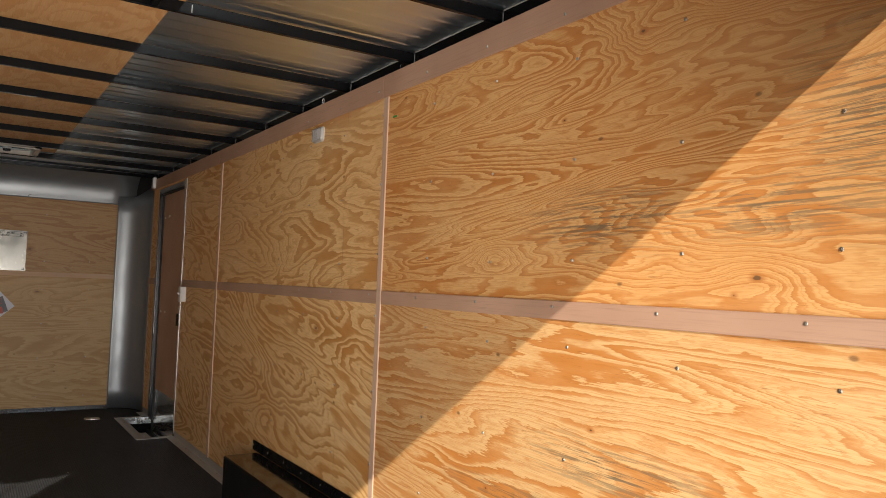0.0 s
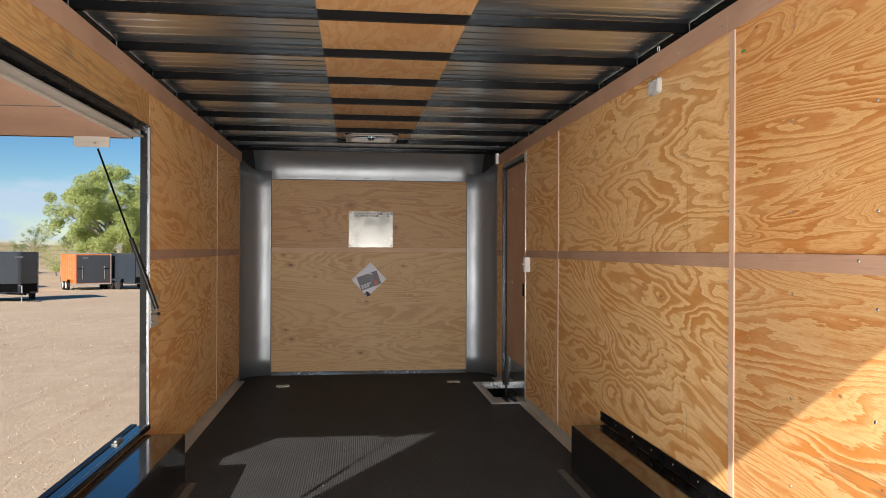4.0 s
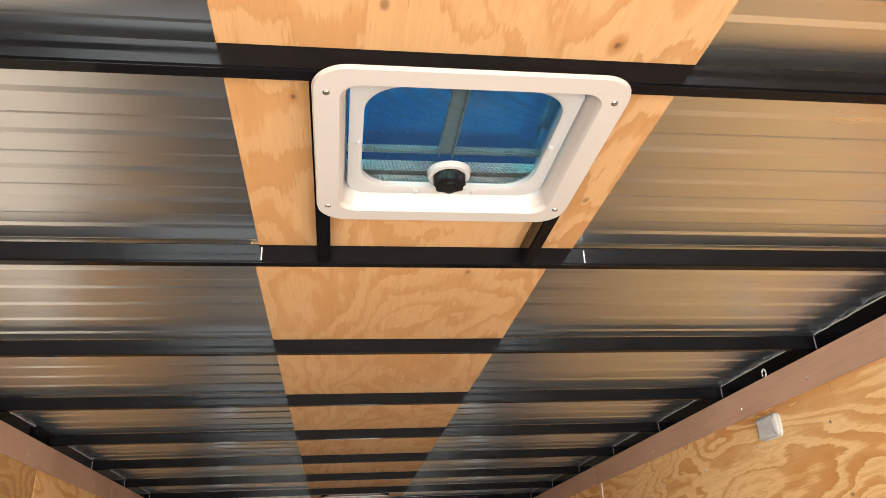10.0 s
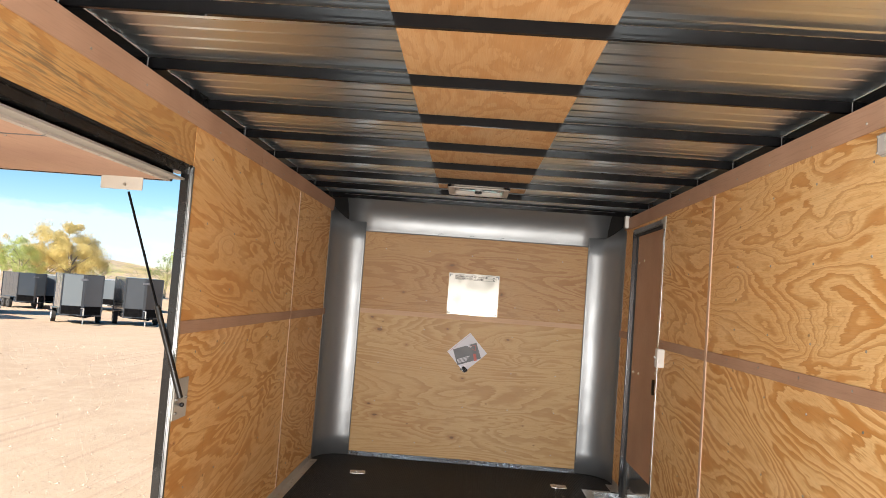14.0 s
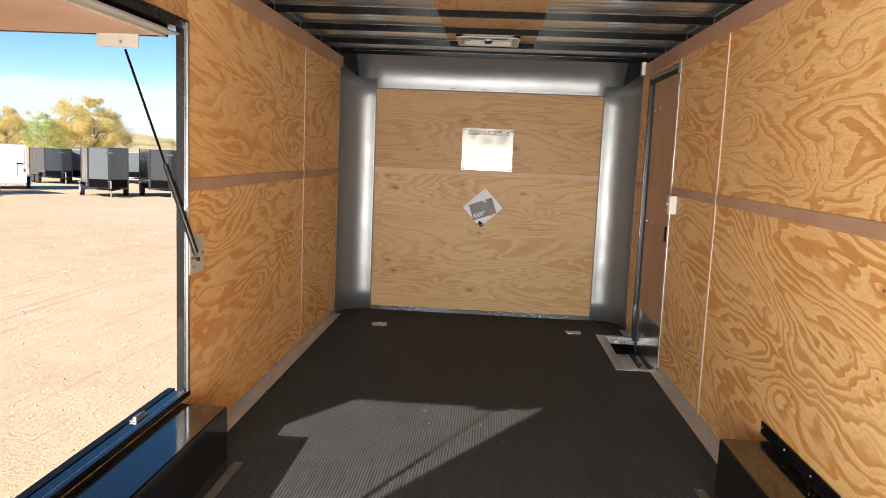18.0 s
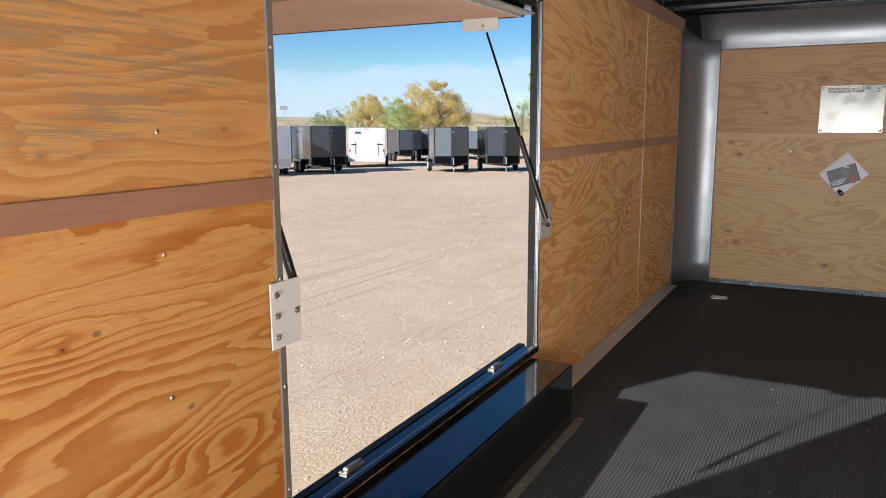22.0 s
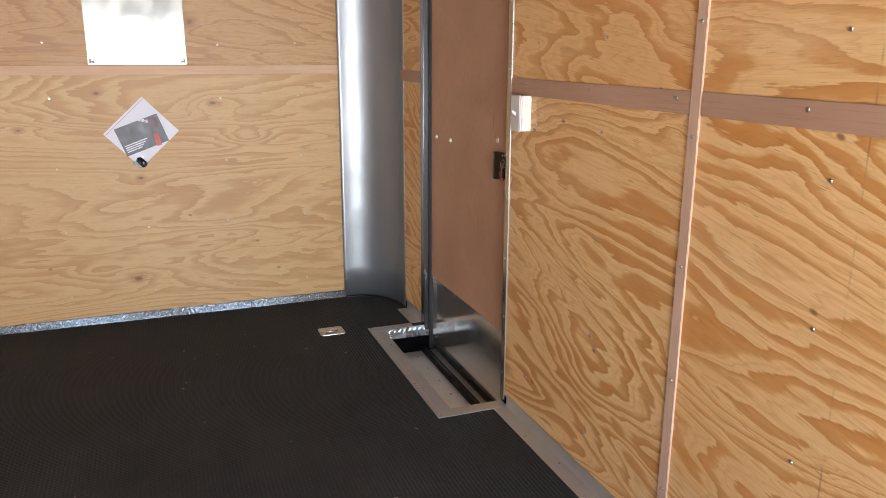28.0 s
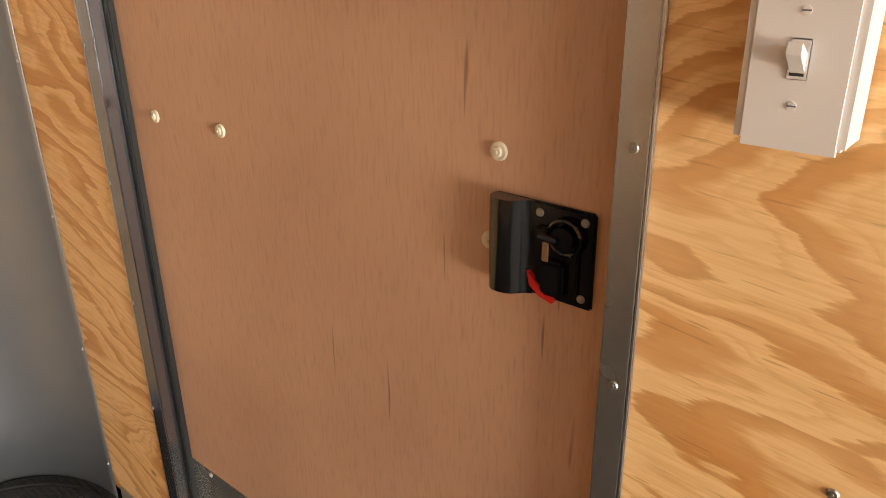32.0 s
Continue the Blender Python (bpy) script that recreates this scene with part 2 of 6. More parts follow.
    # grey weather streaks in a few clusters: (along, across, reach along, reach across)
    for sa, sc, ra, rc in stains:
        da = M.math("MULTIPLY", M.math("SUBTRACT", sep.outputs[along], sa), 1.0 / ra)
        dc = M.math("MULTIPLY", M.math("SUBTRACT", sep.outputs[across], sc), 1.0 / rc)
        far = M.math("SQRT", M.math("ADD", M.math("MULTIPLY", da, da), M.math("MULTIPLY", dc, dc)))
        s2 = M.noise(field(4.5, 115.0, 43.0), 1.0, 4.0, 0.7)
        s = M.math("MULTIPLY", M.grey(far, 1.0, 0.0, 0.15, 1.0), M.grey(s2, 0.0, 1.0, 0.485, 0.58))
        col = M.mix(M.math("MULTIPLY", s, 0.85), col, (0.075, 0.072, 0.052))
    col = M.mix(M.grey(info.outputs["Random"], 0.0, 0.22), col, (0.55, 0.31, 0.12))
    M.color(col)
    M.rough(M.grey(fine, 0.42, 0.62, 0.3, 0.7))
    M.bump(M.math("ADD", M.math("MULTIPLY", fine, 0.6), M.math("MULTIPLY", saw, 0.4)), 0.12, 0.0015)
    return M.m


def lauan(name, along, base=(0.40, 0.235, 0.165), crack_at=0.73, run=1.6):
    M = Mat(name, rough=0.6)
    sc = [60.0, 60.0, 60.0]
    sc[along] = run
    v = M.coords(tuple(sc), shift=17.0)
    pores = M.noise(v, 4.0, 3.0, 0.6)
    cloud = M.noise(M.coords((1.3, 1.3, 1.3), shift=9.0), 1.5, 3.0, 0.5)
    col = M.mix(M.grey(cloud, 0.0, 1.0, 0.3, 0.7), (base[0] * 0.88, base[1] * 0.84, base[2] * 0.82), (base[0] * 1.12, base[1] * 1.12, base[2] * 1.12))
    col = M.mix(M.grey(pores, 0.0, 0.35, 0.5, 0.75), col, (base[0] * 0.5, base[1] * 0.42, base[2] * 0.4))
    sc2 = [34.0, 34.0, 34.0]
    sc2[along] = 2.2
    crack = M.noise(M.coords(tuple(sc2), shift=5.0), 2.0, 2.0, 0.5)
    col = M.mix(M.grey(crack, 0.0, 0.8, crack_at, crack_at + 0.07), col, (0.12, 0.06, 0.04))
    M.color(col)
    M.bump(pores, 0.1, 0.001)
    return M.m


def sheet_metal(name, color=(0.74, 0.73, 0.71), rough=0.24, streak=(1, 1, 1), spread=0.1):
    M = Mat(name, color, rough, 1.0)
    cloud = M.noise(M.coords((1, 1, 1), shift=5.0), 3.0, 4.0, 0.6)
    grain = M.noise(M.coords(streak), 30.0, 2.0, 0.6)
    M.rough(M.math("ADD", M.grey(cloud, rough - spread * 0.6, rough + spread, 0.3, 0.7), M.grey(grain, -0.03, 0.04, 0.3, 0.7)))
    M.color(M.mix(M.grey(cloud, 0.0, 0.35, 0.4, 0.75), color, tuple(c * 0.72 for c in color)))
    M.bump(M.noise(M.coords((1, 1, 1)), 2.2, 2.0), 0.10, 0.02)
    return M.m


def roof_metal():
    """Bare roof sheet with fine roll marks across the trailer."""
    M = Mat("galvalume roof sheet", (0.80, 0.785, 0.76), 0.22, 1.0)
    cloud = M.noise(M.coords((1, 1, 1)), 2.5, 4.0, 0.6)
    rolls = M.noise(M.coords((0.04, 55.0, 1.0)), 1.0, 3.0, 0.6)
    wide = M.noise(M.coords((0.05, 9.0, 1.0)), 1.0, 2.0, 0.5)
    M.rough(M.math("ADD", M.grey(cloud, 0.28, 0.33, 0.3, 0.7), M.grey(rolls, -0.015, 0.015, 0.3, 0.7)))
    scuff = M.noise(M.coords((9.0, 30.0, 1.0)), 2.0, 4.0, 0.7)
    col = M.mix(M.grey(rolls, 0.0, 0.10, 0.45, 0.7), (0.79, 0.89, 0.97), (0.69, 0.77, 0.84))
    col = M.mix(M.grey(scuff, 0.0, 0.3, 0.70, 0.80), col, (0.36, 0.36, 0.35))
    M.color(col)
    M.bump(M.math("MULTIPLY", wide, 1.5), 0.06, 0.0022)
    return M.m


def painted(name, color, rough=0.35, dirt=0.15, coat=0.0, scale=6.0):
    M = Mat(name, color, rough)
    n = M.noise(M.coords((1, 1, 1), shift=3.0), scale, 5.0, 0.65)
    dust = (min(1, color[0] * 0.6 + 0.10), min(1, color[1] * 0.6 + 0.085), min(1, color[2] * 0.6 + 0.07))
    M.color(M.mix(M.grey(n, 0.0, dirt, 0.45, 0.75), color, dust))
    M.rough(M.grey(n, max(0.03, rough - 0.08), rough + 0.15, 0.35, 0.75))
    M.b.inputs["Coat Weight"].default_value = coat
    M.b.inputs["Coat Roughness"].default_value = 0.06
    return M.m


PLY_SIDE = plywood("plywood side wall", 1, 2, light=(0.83, 0.565, 0.265), dark=(0.54, 0.24, 0.060), soft=0.15, rings=20.0, ragged=0.38, knots=((-4.26, 1.04, 0.010, 1.6), (-3.35, 0.72, 0.006, 1.2), (-2.9, 1.60, 0.0, 2.2), (-3.9, 1.75, 0.0, -2.0)), marks=(-2.98, -4.53))
PLY_REAR = plywood("pale plywood side wall", 1, 2, light=(0.62, 0.395, 0.175), dark=(0.44, 0.160, 0.030), rings=32.0, skew=0.05, along_freq=0.32, ragged=0.8, soft=0.25, knots=((-6.186, 0.892, 0.005, 0.5), (-5.709, 0.62, 0.004, 0.5)), fine_lines=0.6,
                   stains=((-6.25, 0.80, 0.5, 0.10), (-5.9, 0.62, 0.5, 0.06)))
PLY_STAIN_R = plywood("weathered plywood side wall", 1, 2, light=(0.70, 0.42, 0.165), dark=(0.46, 0.155, 0.024),
                      stains=((-6.22, 1.47, 0.45, 0.13), (-6.95, 1.64, 0.26, 0.30), (-6.72, 1.47, 0.25, 0.10)), rings=44.0, scale=1.1, skew=0.06, soft=0.2, along_freq=0.5, fine_lines=0.75,
                      knots=((-6.690, 1.316, 0.006, 3.0), (-6.632, 1.275, 0.004, 0.6), (-6.34, 1.963, 0.005, 1.4), (-6.04, 1.774, 0.004, 1.6), (-6.639, 1.987, 0.009, 1.5), (-5.709, 1.369, 0.0, 3.5)))
# both hatch side tones are darkened: this wall's shade is put into the colour
PLY_STAIN_L = plywood("shaded weathered plywood hatch side", 1, 2, light=(0.33, 0.165, 0.047), dark=(0.215, 0.066, 0.008), soft=0.35, ragged=0.4,
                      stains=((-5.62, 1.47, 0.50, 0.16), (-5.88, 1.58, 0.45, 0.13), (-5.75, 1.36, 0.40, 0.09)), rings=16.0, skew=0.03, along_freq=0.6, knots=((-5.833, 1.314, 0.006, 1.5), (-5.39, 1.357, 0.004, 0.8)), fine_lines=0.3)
PLY_LEFT = plywood("shaded orange plywood hatch side", 1, 2, light=(0.375, 0.19, 0.054), dark=(0.25, 0.076, 0.008), rings=20.0, skew=0.03, along_freq=0.8, soft=0.3, ragged=0.32, knots=((-5.824, 0.966, 0.006, 1.0), (-5.4, 0.62, 0.0, 1.5)), fine_lines=0.3)
PLY_HEAD = plywood("weathered plywood over the hatch", 1, 2, light=(0.56, 0.36, 0.145), dark=(0.36, 0.165, 0.045), stains=((-4.5, 1.97, 0.8, 0.10), (-3.8, 1.93, 0.5, 0.08)), rings=26.0, skew=0.05, along_freq=0.6)
PLY_FRONT = plywood("plywood front wall", 0, 2, light=(0.46, 0.315, 0.142), dark=(0.325, 0.175, 0.056), rings=25.0, skew=0.05, along_freq=0.5, soft=0.35, fine_lines=0.35,
                    knots=((0.378, 1.182, 0.011, 0.8), (0.448, 1.085, 0.016, 1.0), (1.035, 1.131, 0.007, 0.5), (0.404, 0.444, 0.011, 0.6), (0.459, 0.352, 0.016, 1.0), (1.139, 0.211, 0.014, 1.5), (1.558, 1.077, 0.009, 2.5), (1.72, 0.90, 0.0, -3.0), (0.69, 0.967, 0.009, 1.0), (1.194, 0.72, 0.009, -1.2)))
PLY_FRONT_UP = plywood("plywood upper front wall", 0, 2, light=(0.37, 0.22, 0.088), dark=(0.24, 0.105, 0.030), rings=26.0, skew=0.03, along_freq=0.4, knots=((1.034, 1.679, 0.018, 1.2), (0.632, 1.418, 0.009, 0.6), (1.479, 1.458, 0.013, 0.8)))
PLY_CEIL = plywood("plywood ceiling", 1, 0, light=(0.46, 0.285, 0.140), dark=(0.35, 0.175, 0.066), rings=13.0, skew=0.05, along_freq=1.2, fine_lines=0.25,
                   knots=((-5.700, 1.454, 0.006, 0.9), (-5.561, 1.028, 0.004, 0.6), (-5.609, 1.542, 0.004, 0.4)), marks=())
LAUAN_H = lauan("lauan strip lengthways", 1, base=(0.43, 0.265, 0.178))
LAUAN_STRIP_V = lauan("lauan strip upright", 2, base=(0.55, 0.38, 0.27))
LAUAN_X = lauan("lauan strip crossways", 0, base=(0.50, 0.325, 0.20))
LAUAN_V = lauan("lauan door skin", 2, base=(0.49, 0.295, 0.185), crack_at=0.715, run=7.0)
LAUAN_RED = lauan("dark red lauan strip", 1, base=(0.195, 0.092, 0.050))
LAUAN_FLAP = lauan("lauan flap lining", 1, base=(0.50, 0.31, 0.22))
ALU = sheet_metal("bright aluminium sheet", (0.60, 0.605, 0.61), rough=0.30, streak=(1, 1, 20))
ALU_TRIM = sheet_metal("dull aluminium trim", (0.60, 0.585, 0.56), 0.33)
ALU_BRACKET = painted("matt aluminium bracket", (0.45, 0.43, 0.385), 0.45, 0.1)
DARK_TRIM = painted("tarnished metal trim", (0.10, 0.085, 0.065), 0.6, 0.1)
HINGE_GREY = painted("grey hinge plate", (0.27, 0.255, 0.23), 0.4, 0.15)
ALU_TRIM.node_tree.nodes["Principled BSDF"].inputs["Metallic"].default_value = 0.7
GALV = roof_metal()


def brushed(name, axis, color=(0.295, 0.31, 0.325)):
    """Sheet with a rolled grain that spreads reflections round the bend."""
    M = Mat(name, color, 0.42, 1.0)
    cloud = M.noise(M.coords((1, 1, 1), shift=5.0), 2.6, 4.0, 0.6)
    M.color(M.mix(M.grey(cloud, 0.0, 0.3, 0.4, 0.75), color, tuple(c * 0.8 for c in color)))
    M.rough(M.grey(cloud, 0.36, 0.46, 0.3, 0.7))
    M.b.inputs["Metallic"].default_value = 0.74
    M.b.inputs["Anisotropic"].default_value = 0.2
    tangent = M.t.nodes.new("ShaderNodeTangent")
    tangent.direction_type = "RADIAL"
    tangent.axis = axis
    M.link(tangent.outputs[0], M.b.inputs["Tangent"])
    M.bump(M.noise(M.coords((1, 1, 1)), 3.4, 2.0), 0.35, 0.02)
    return M.m


ALU_CORNER = brushed("brushed aluminium corner", "Z")
ALU_COVE = brushed("brushed aluminium cove", "X")
STEP_METAL = sheet_metal("worn step metal", (0.78, 0.74, 0.68), 0.42)
STEP_METAL.node_tree.nodes["Principled BSDF"].inputs["Metallic"].default_value = 0.55
# the riser's copy is lighter: the light on it is put into the colour
TREAD_LIT = sheet_metal("lit tread plate", (0.72, 0.76, 0.80), 0.24)
TREAD = sheet_metal("tread plate", (0.21, 0.25, 0.30), 0.22)
ZINC = sheet_metal("zinc screw", (0.40, 0.38, 0.34), 0.42)
BLACK_STEEL = painted("black painted steel", (0.004, 0.004, 0.0045), 0.30, 0.015, 0.0)
BLACK_STEEL.node_tree.nodes["Principled BSDF"].inputs["Specular IOR Level"].default_value = 0.06
BOW_STEEL = painted("gloss black roof steel", (0.004, 0.004, 0.0045), 0.10, 0.02, 0.0)
BOW_STEEL.node_tree.nodes["Principled BSDF"].inputs["Specular IOR Level"].default_value = 0.09
BLACK_GLOSS = painted("gloss black steel", (0.004, 0.004, 0.0045), 0.11, 0.01, 0.3)
FRAME_STEEL = painted("satin black frame steel", (0.012, 0.012, 0.012), 0.22, 0.04)
BLACK_FOAM = painted("black foam", (0.003, 0.003, 0.003), 0.95, 0.02)
BLACK_PLASTIC = painted("black plastic", (0.004, 0.004, 0.0045), 0.33, 0.03)
RUBBER_SEAL = painted("black rubber seal", (0.004, 0.004, 0.004), 0.6, 0.02)
ARM_PLASTIC = painted("translucent grey plastic", (0.13, 0.20, 0.22), 0.3, 0.1)
SCREEN_WIRE = painted("dark screen wire", (0.008, 0.012, 0.014), 0.6, 0.0)
WHITE_PLASTIC = painted("white plastic", (0.63, 0.605, 0.575), 0.35, 0.06)
CREAM_PLASTIC = painted("cream vent plastic", (0.40, 0.365, 0.33), 0.42, 0.05)
VENT_WHITE = painted("white vent plastic", (0.36, 0.35, 0.335), 0.38, 0.05)
LENS_PLASTIC = painted("frosted lens", (0.42, 0.40, 0.38), 0.25, 0.1)
RED_PLASTIC = painted("red plastic", (0.55, 0.015, 0.012), 0.4, 0.05)
PAPER = painted("white paper", (0.60, 0.60, 0.66), 0.55, 0.04)
PRINT_GREY = painted("grey print", (0.10, 0.105, 0.12), 0.5, 0.3, scale=30.0)
PRINT_BLACK = painted("black print", (0.02, 0.02, 0.02), 0.6, 0.05)
PRINT_RED = painted("red print", (0.45, 0.10, 0.08), 0.6, 0.1)
SATIN_PLATE = painted("satin metal plate", (0.42, 0.405, 0.365), 0.22, 0.05)
SATIN_PLATE.node_tree.nodes["Principled BSDF"].inputs["Metallic"].default_value = 0.2


def jamb(name, color, rough=0.22):
    """Drawn aluminium with a fine upright grain."""
    M = Mat(name, color, 0.3, 0.9)
    grain = M.noise(M.coords((260.0, 260.0, 3.0), shift=7.0), 1.0, 2.0, 0.6)
    cloud = M.noise(M.coords((1, 1, 1), shift=3.0), 5.0, 3.0, 0.6)
    M.color(M.mix(M.grey(grain, 0.0, 0.3, 0.4, 0.8), color, tuple(c * 0.7 for c in color)))
    M.rough(M.grey(cloud, rough - 0.03, rough + 0.06, 0.3, 0.7))
    return M.m


JAMB_METAL = jamb("dark door jamb", (0.20, 0.205, 0.22), 0.14)
JAMB_TAN = jamb("satin door jamb", (0.52, 0.50, 0.46))
BRONZE = painted("tarnished brass", (0.16, 0.085, 0.04), 0.35, 0.1)
BRASS_ZINC = painted("pale brass screw", (0.62, 0.56, 0.42), 0.35, 0.05)
GREEN_MARK = painted("green marker", (0.03, 0.32, 0.06), 0.6, 0.05)
CHALK = painted("white chalk", (0.55, 0.55, 0.52), 0.9, 0.3, scale=90.0)
WELD = painted("bright weld", (0.20, 0.20, 0.20), 0.35, 0.2, scale=60.0)
CAULK = painted("white caulk", (0.42, 0.41, 0.39), 0.7, 0.3, scale=60.0)


def floor_rubber():
    M = Mat("ribbed dark rubber flooring", (0.02, 0.016, 0.013), 0.42)
    n = M.noise(M.coords((1, 1, 1)), 4.0, 5.0, 0.6)
    speck = M.noise(M.coords((1, 1, 1)), 160.0, 2.0, 0.5)
    col = M.mix(M.grey(n, 0.0, 1.0, 0.35, 0.75), (0.040, 0.0415, 0.043), (0.054, 0.056, 0.058))
    col = M.mix(M.grey(speck, 0.0, 0.8, 0.76, 0.80), col, (0.3, 0.27, 0.23))
    M.color(col)
    # raised studs in rows
    sep = M.node("SeparateXYZ")
    M.link(M.coords((1, 1, 1)), sep.inputs["Vector"])
    sx = M.math("SINE", M.math("MULTIPLY", sep.outputs[0], 2 * math.pi / 0.0135))
    sy = M.math("SINE", M.math("MULTIPLY", sep.outputs[1], 2 * math.pi / 0.0100))
    studs = M.grey(M.math("ADD", sx, M.math("MULTIPLY", sy, 0.55)), 0.0, 1.0, -0.8, 1.2)
    M.rough(M.grey(n, 0.36, 0.46, 0.3, 0.7))
    M.b.inputs["Specular IOR Level"].default_value = 0.015
    M.bump(studs, 0.85, 0.0030)
    return M.m


FLOOR = floor_rubber()


def gravel():
    M = Mat("pink gravel", rough=0.9)
    big = M.noise(M.coords((1, 1, 1)), 0.16, 5.0, 0.6)
    mid = M.noise(M.coords((1, 1, 1)), 1.7, 7.0, 0.72)
    fine = M.noise(M.coords((1, 1, 1)), 30.0, 4.0, 0.75)
    col = M.mix(M.grey(big, 0, 1, 0.35, 0.65), (0.45, 0.32, 0.21), (0.535, 0.395, 0.265))
    col = M.mix(M.grey(mid, 0, 0.6, 0.45, 0.7), col, (0.60, 0.47, 0.335))
    col = M.mix(M.grey(fine, 0, 0.8, 0.56, 0.72), col, (0.27, 0.185, 0.13))
    # faint tyre tracks: stretched noise that runs along the yard
    rot = M.node("Mapping", Rotation=(0, 0, radians(-32)), Scale=(8.0, 0.10, 1.0))
    M.link(M.coords((1, 1, 1)), rot.inputs["Vector"])
    track = M.noise(rot.outputs["Vector"], 1.0, 4.0, 0.6, 0.15)
    patch = M.noise(M.coords((1, 1, 1)), 0.22, 2.0)
    tr = M.math("MULTIPLY", M.grey(track, 0.0, 1.0, 0.52, 0.66), M.grey(patch, 0.25, 0.95, 0.42, 0.6))
    col = M.mix(tr, col, (0.42, 0.28, 0.19))
    M.color(col)
    M.bump(M.math("ADD", M.math("ADD", M.math("MULTIPLY", mid, 0.6), M.math("MULTIPLY", fine, 0.6)), M.math("MULTIPLY", track, 0.5)), 0.75, 0.03)
    return M.m


GRAVEL = gravel()


def leaf(name, a, b):
    M = Mat(name, rough=0.6)
    g = M.t.nodes.new("ShaderNodeNewGeometry")
    col = M.mix(g.outputs["Random Per Island"], a, b)
    M.color(col)
    glow = M.t.nodes.new("ShaderNodeBsdfTranslucent")
    M.link(col, glow.inputs["Color"])
    both = M.t.nodes.new("ShaderNodeMixShader")
    both.inputs["Fac"].default_value = 0.5
    M.link(M.b.outputs[0], both.inputs[1])
    M.link(glow.outputs[0], both.inputs[2])
    M.link(both.outputs[0], M.t.nodes["Material Output"].inputs["Surface"])
    return M.m


def tinted_lid():
    M = Mat("blue tinted acrylic", (0.005, 0.215, 0.31), 0.12)
    M.b.inputs["Transmission Weight"].default_value = 1.0
    M.b.inputs["IOR"].default_value = 1.15
    return M.m


LID_BLUE = tinted_lid()


# ---------------------------------------------------------------- builders
def box(bm, x0, x1, y0, y1, z0, z1, bevel=0.0):
    """A box between two corners, its edges rounded off by bevel."""
    r = bmesh.ops.create_cube(bm, size=1.0)
    for v in r["verts"]:
        v.co = Vector(((x0 + x1) / 2 + v.co.x * (x1 - x0), (y0 + y1) / 2 + v.co.y * (y1 - y0), (z0 + z1) / 2 + v.co.z * (z1 - z0)))
    if bevel:
        edges = list({e for v in r["verts"] for e in v.link_edges})
        bmesh.ops.bevel(bm, geom=edges, offset=bevel, segments=2, affect="EDGES")
    return bm


def rod(bm, a, b, radius, sides=12, radius2=None):
    """A round bar from a to b."""
    a, b = Vector(a), Vector(b)
    way = b - a
    m = Matrix.Translation((a + b) / 2) @ way.to_track_quat("Z", "Y").to_matrix().to_4x4()
    bmesh.ops.create_cone(bm, cap_ends=True, segments=sides, radius1=radius, radius2=radius if radius2 is None else radius2, depth=way.length, matrix=m)
    return bm


def pipe(bm, points, radius, sides=8):
    """A bent round wire through points."""
    pts = [Vector(p) for p in points]
    rings = []
    for k, p in enumerate(pts):
        way = (pts[min(k + 1, len(pts) - 1)] - pts[max(k - 1, 0)]).normalized()
        q = way.to_track_quat("Z", "Y")
        rings.append([bm.verts.new(p + q @ Vector((math.cos(2 * math.pi * s / sides) * radius, math.sin(2 * math.pi * s / sides) * radius, 0))) for s in range(sides)])
    for r0, r1 in zip(rings, rings[1:]):
        for s in range(sides):
            bm.faces.new((r0[s], r0[(s + 1) % sides], r1[(s + 1) % sides], r1[s]))
    bm.faces.new(rings[0][::-1])
    bm.faces.new(rings[-1])
    return bm


def prism(bm, outline, axis, lo, hi):
    """A flat outline (pairs in the other two axes) drawn out along an axis from lo to hi."""
    def place(p, d):
        c = list(p)
        c.insert(axis, d)
        return Vector(c)
    a = [bm.verts.new(place(p, lo)) for p in outline]
    b = [bm.verts.new(place(p, hi)) for p in outline]
    n = len(outline)
    for k in range(n):
        bm.faces.new((a[k], a[(k + 1) % n], b[(k + 1) % n], b[k]))
    bm.faces.new(a[::-1])
    bm.faces.new(b)
    bmesh.ops.recalc_face_normals(bm, faces=bm.faces[:])
    return bm


def mesh_of(name, bm, material, smooth=False):
    bmesh.ops.recalc_face_normals(bm, faces=bm.faces[:])
    me = bpy.data.meshes.new(name)
    bm.to_mesh(me)
    bm.free()
    me.materials.append(material)
    if smooth:
        me.shade_smooth()
        me.set_sharp_from_angle(angle=radians(40))
    return me


def solid(name, bm, material, smooth=False):
    return new(name, mesh_of(name, bm, material, smooth))


def part(name, bm, material, parent, label="", smooth=False):
    """One mesh under a thing or under a part."""
    ob = solid(name, bm, material, smooth)
    ob.parent = parent
    if label:
        ob["label"] = label
    return ob


def shared(name, me, parent, m):
    ob = new(name, me)
    ob.parent = parent
    ob.matrix_basis = m
    return ob


def thing(name, at, label, category, group="", rz=0.0):
    ob = new(name)
    ob.empty_display_size = 0.1
    ob.matrix_basis = pose(*at, 0, 0, rz)
    return tagged(ob, label, category, group)


def structure(name, bm, material, label, category, smooth=False):
    return tagged(solid(name, bm, material, smooth), label, category, "", "structure")


def B():
    return bmesh.new()


# ---------------------------------------------------------------- plan
W = 2.46                # clear width between the plywood walls
REAR = -7.14            # rear door frame
CEIL = 2.222            # underside of the roof sheet
TOP = 2.062             # top of the plywood
MID0, MID1 = 1.185, 1.240
WIN_Y0, WIN_Y1, WIN_Z0, WIN_Z1 = -5.225, -3.435, 0.325, 1.868
DOOR_Z1 = 2.005
SKIN = 0.055            # wall thickness behind the plywood
GROUND = -0.62


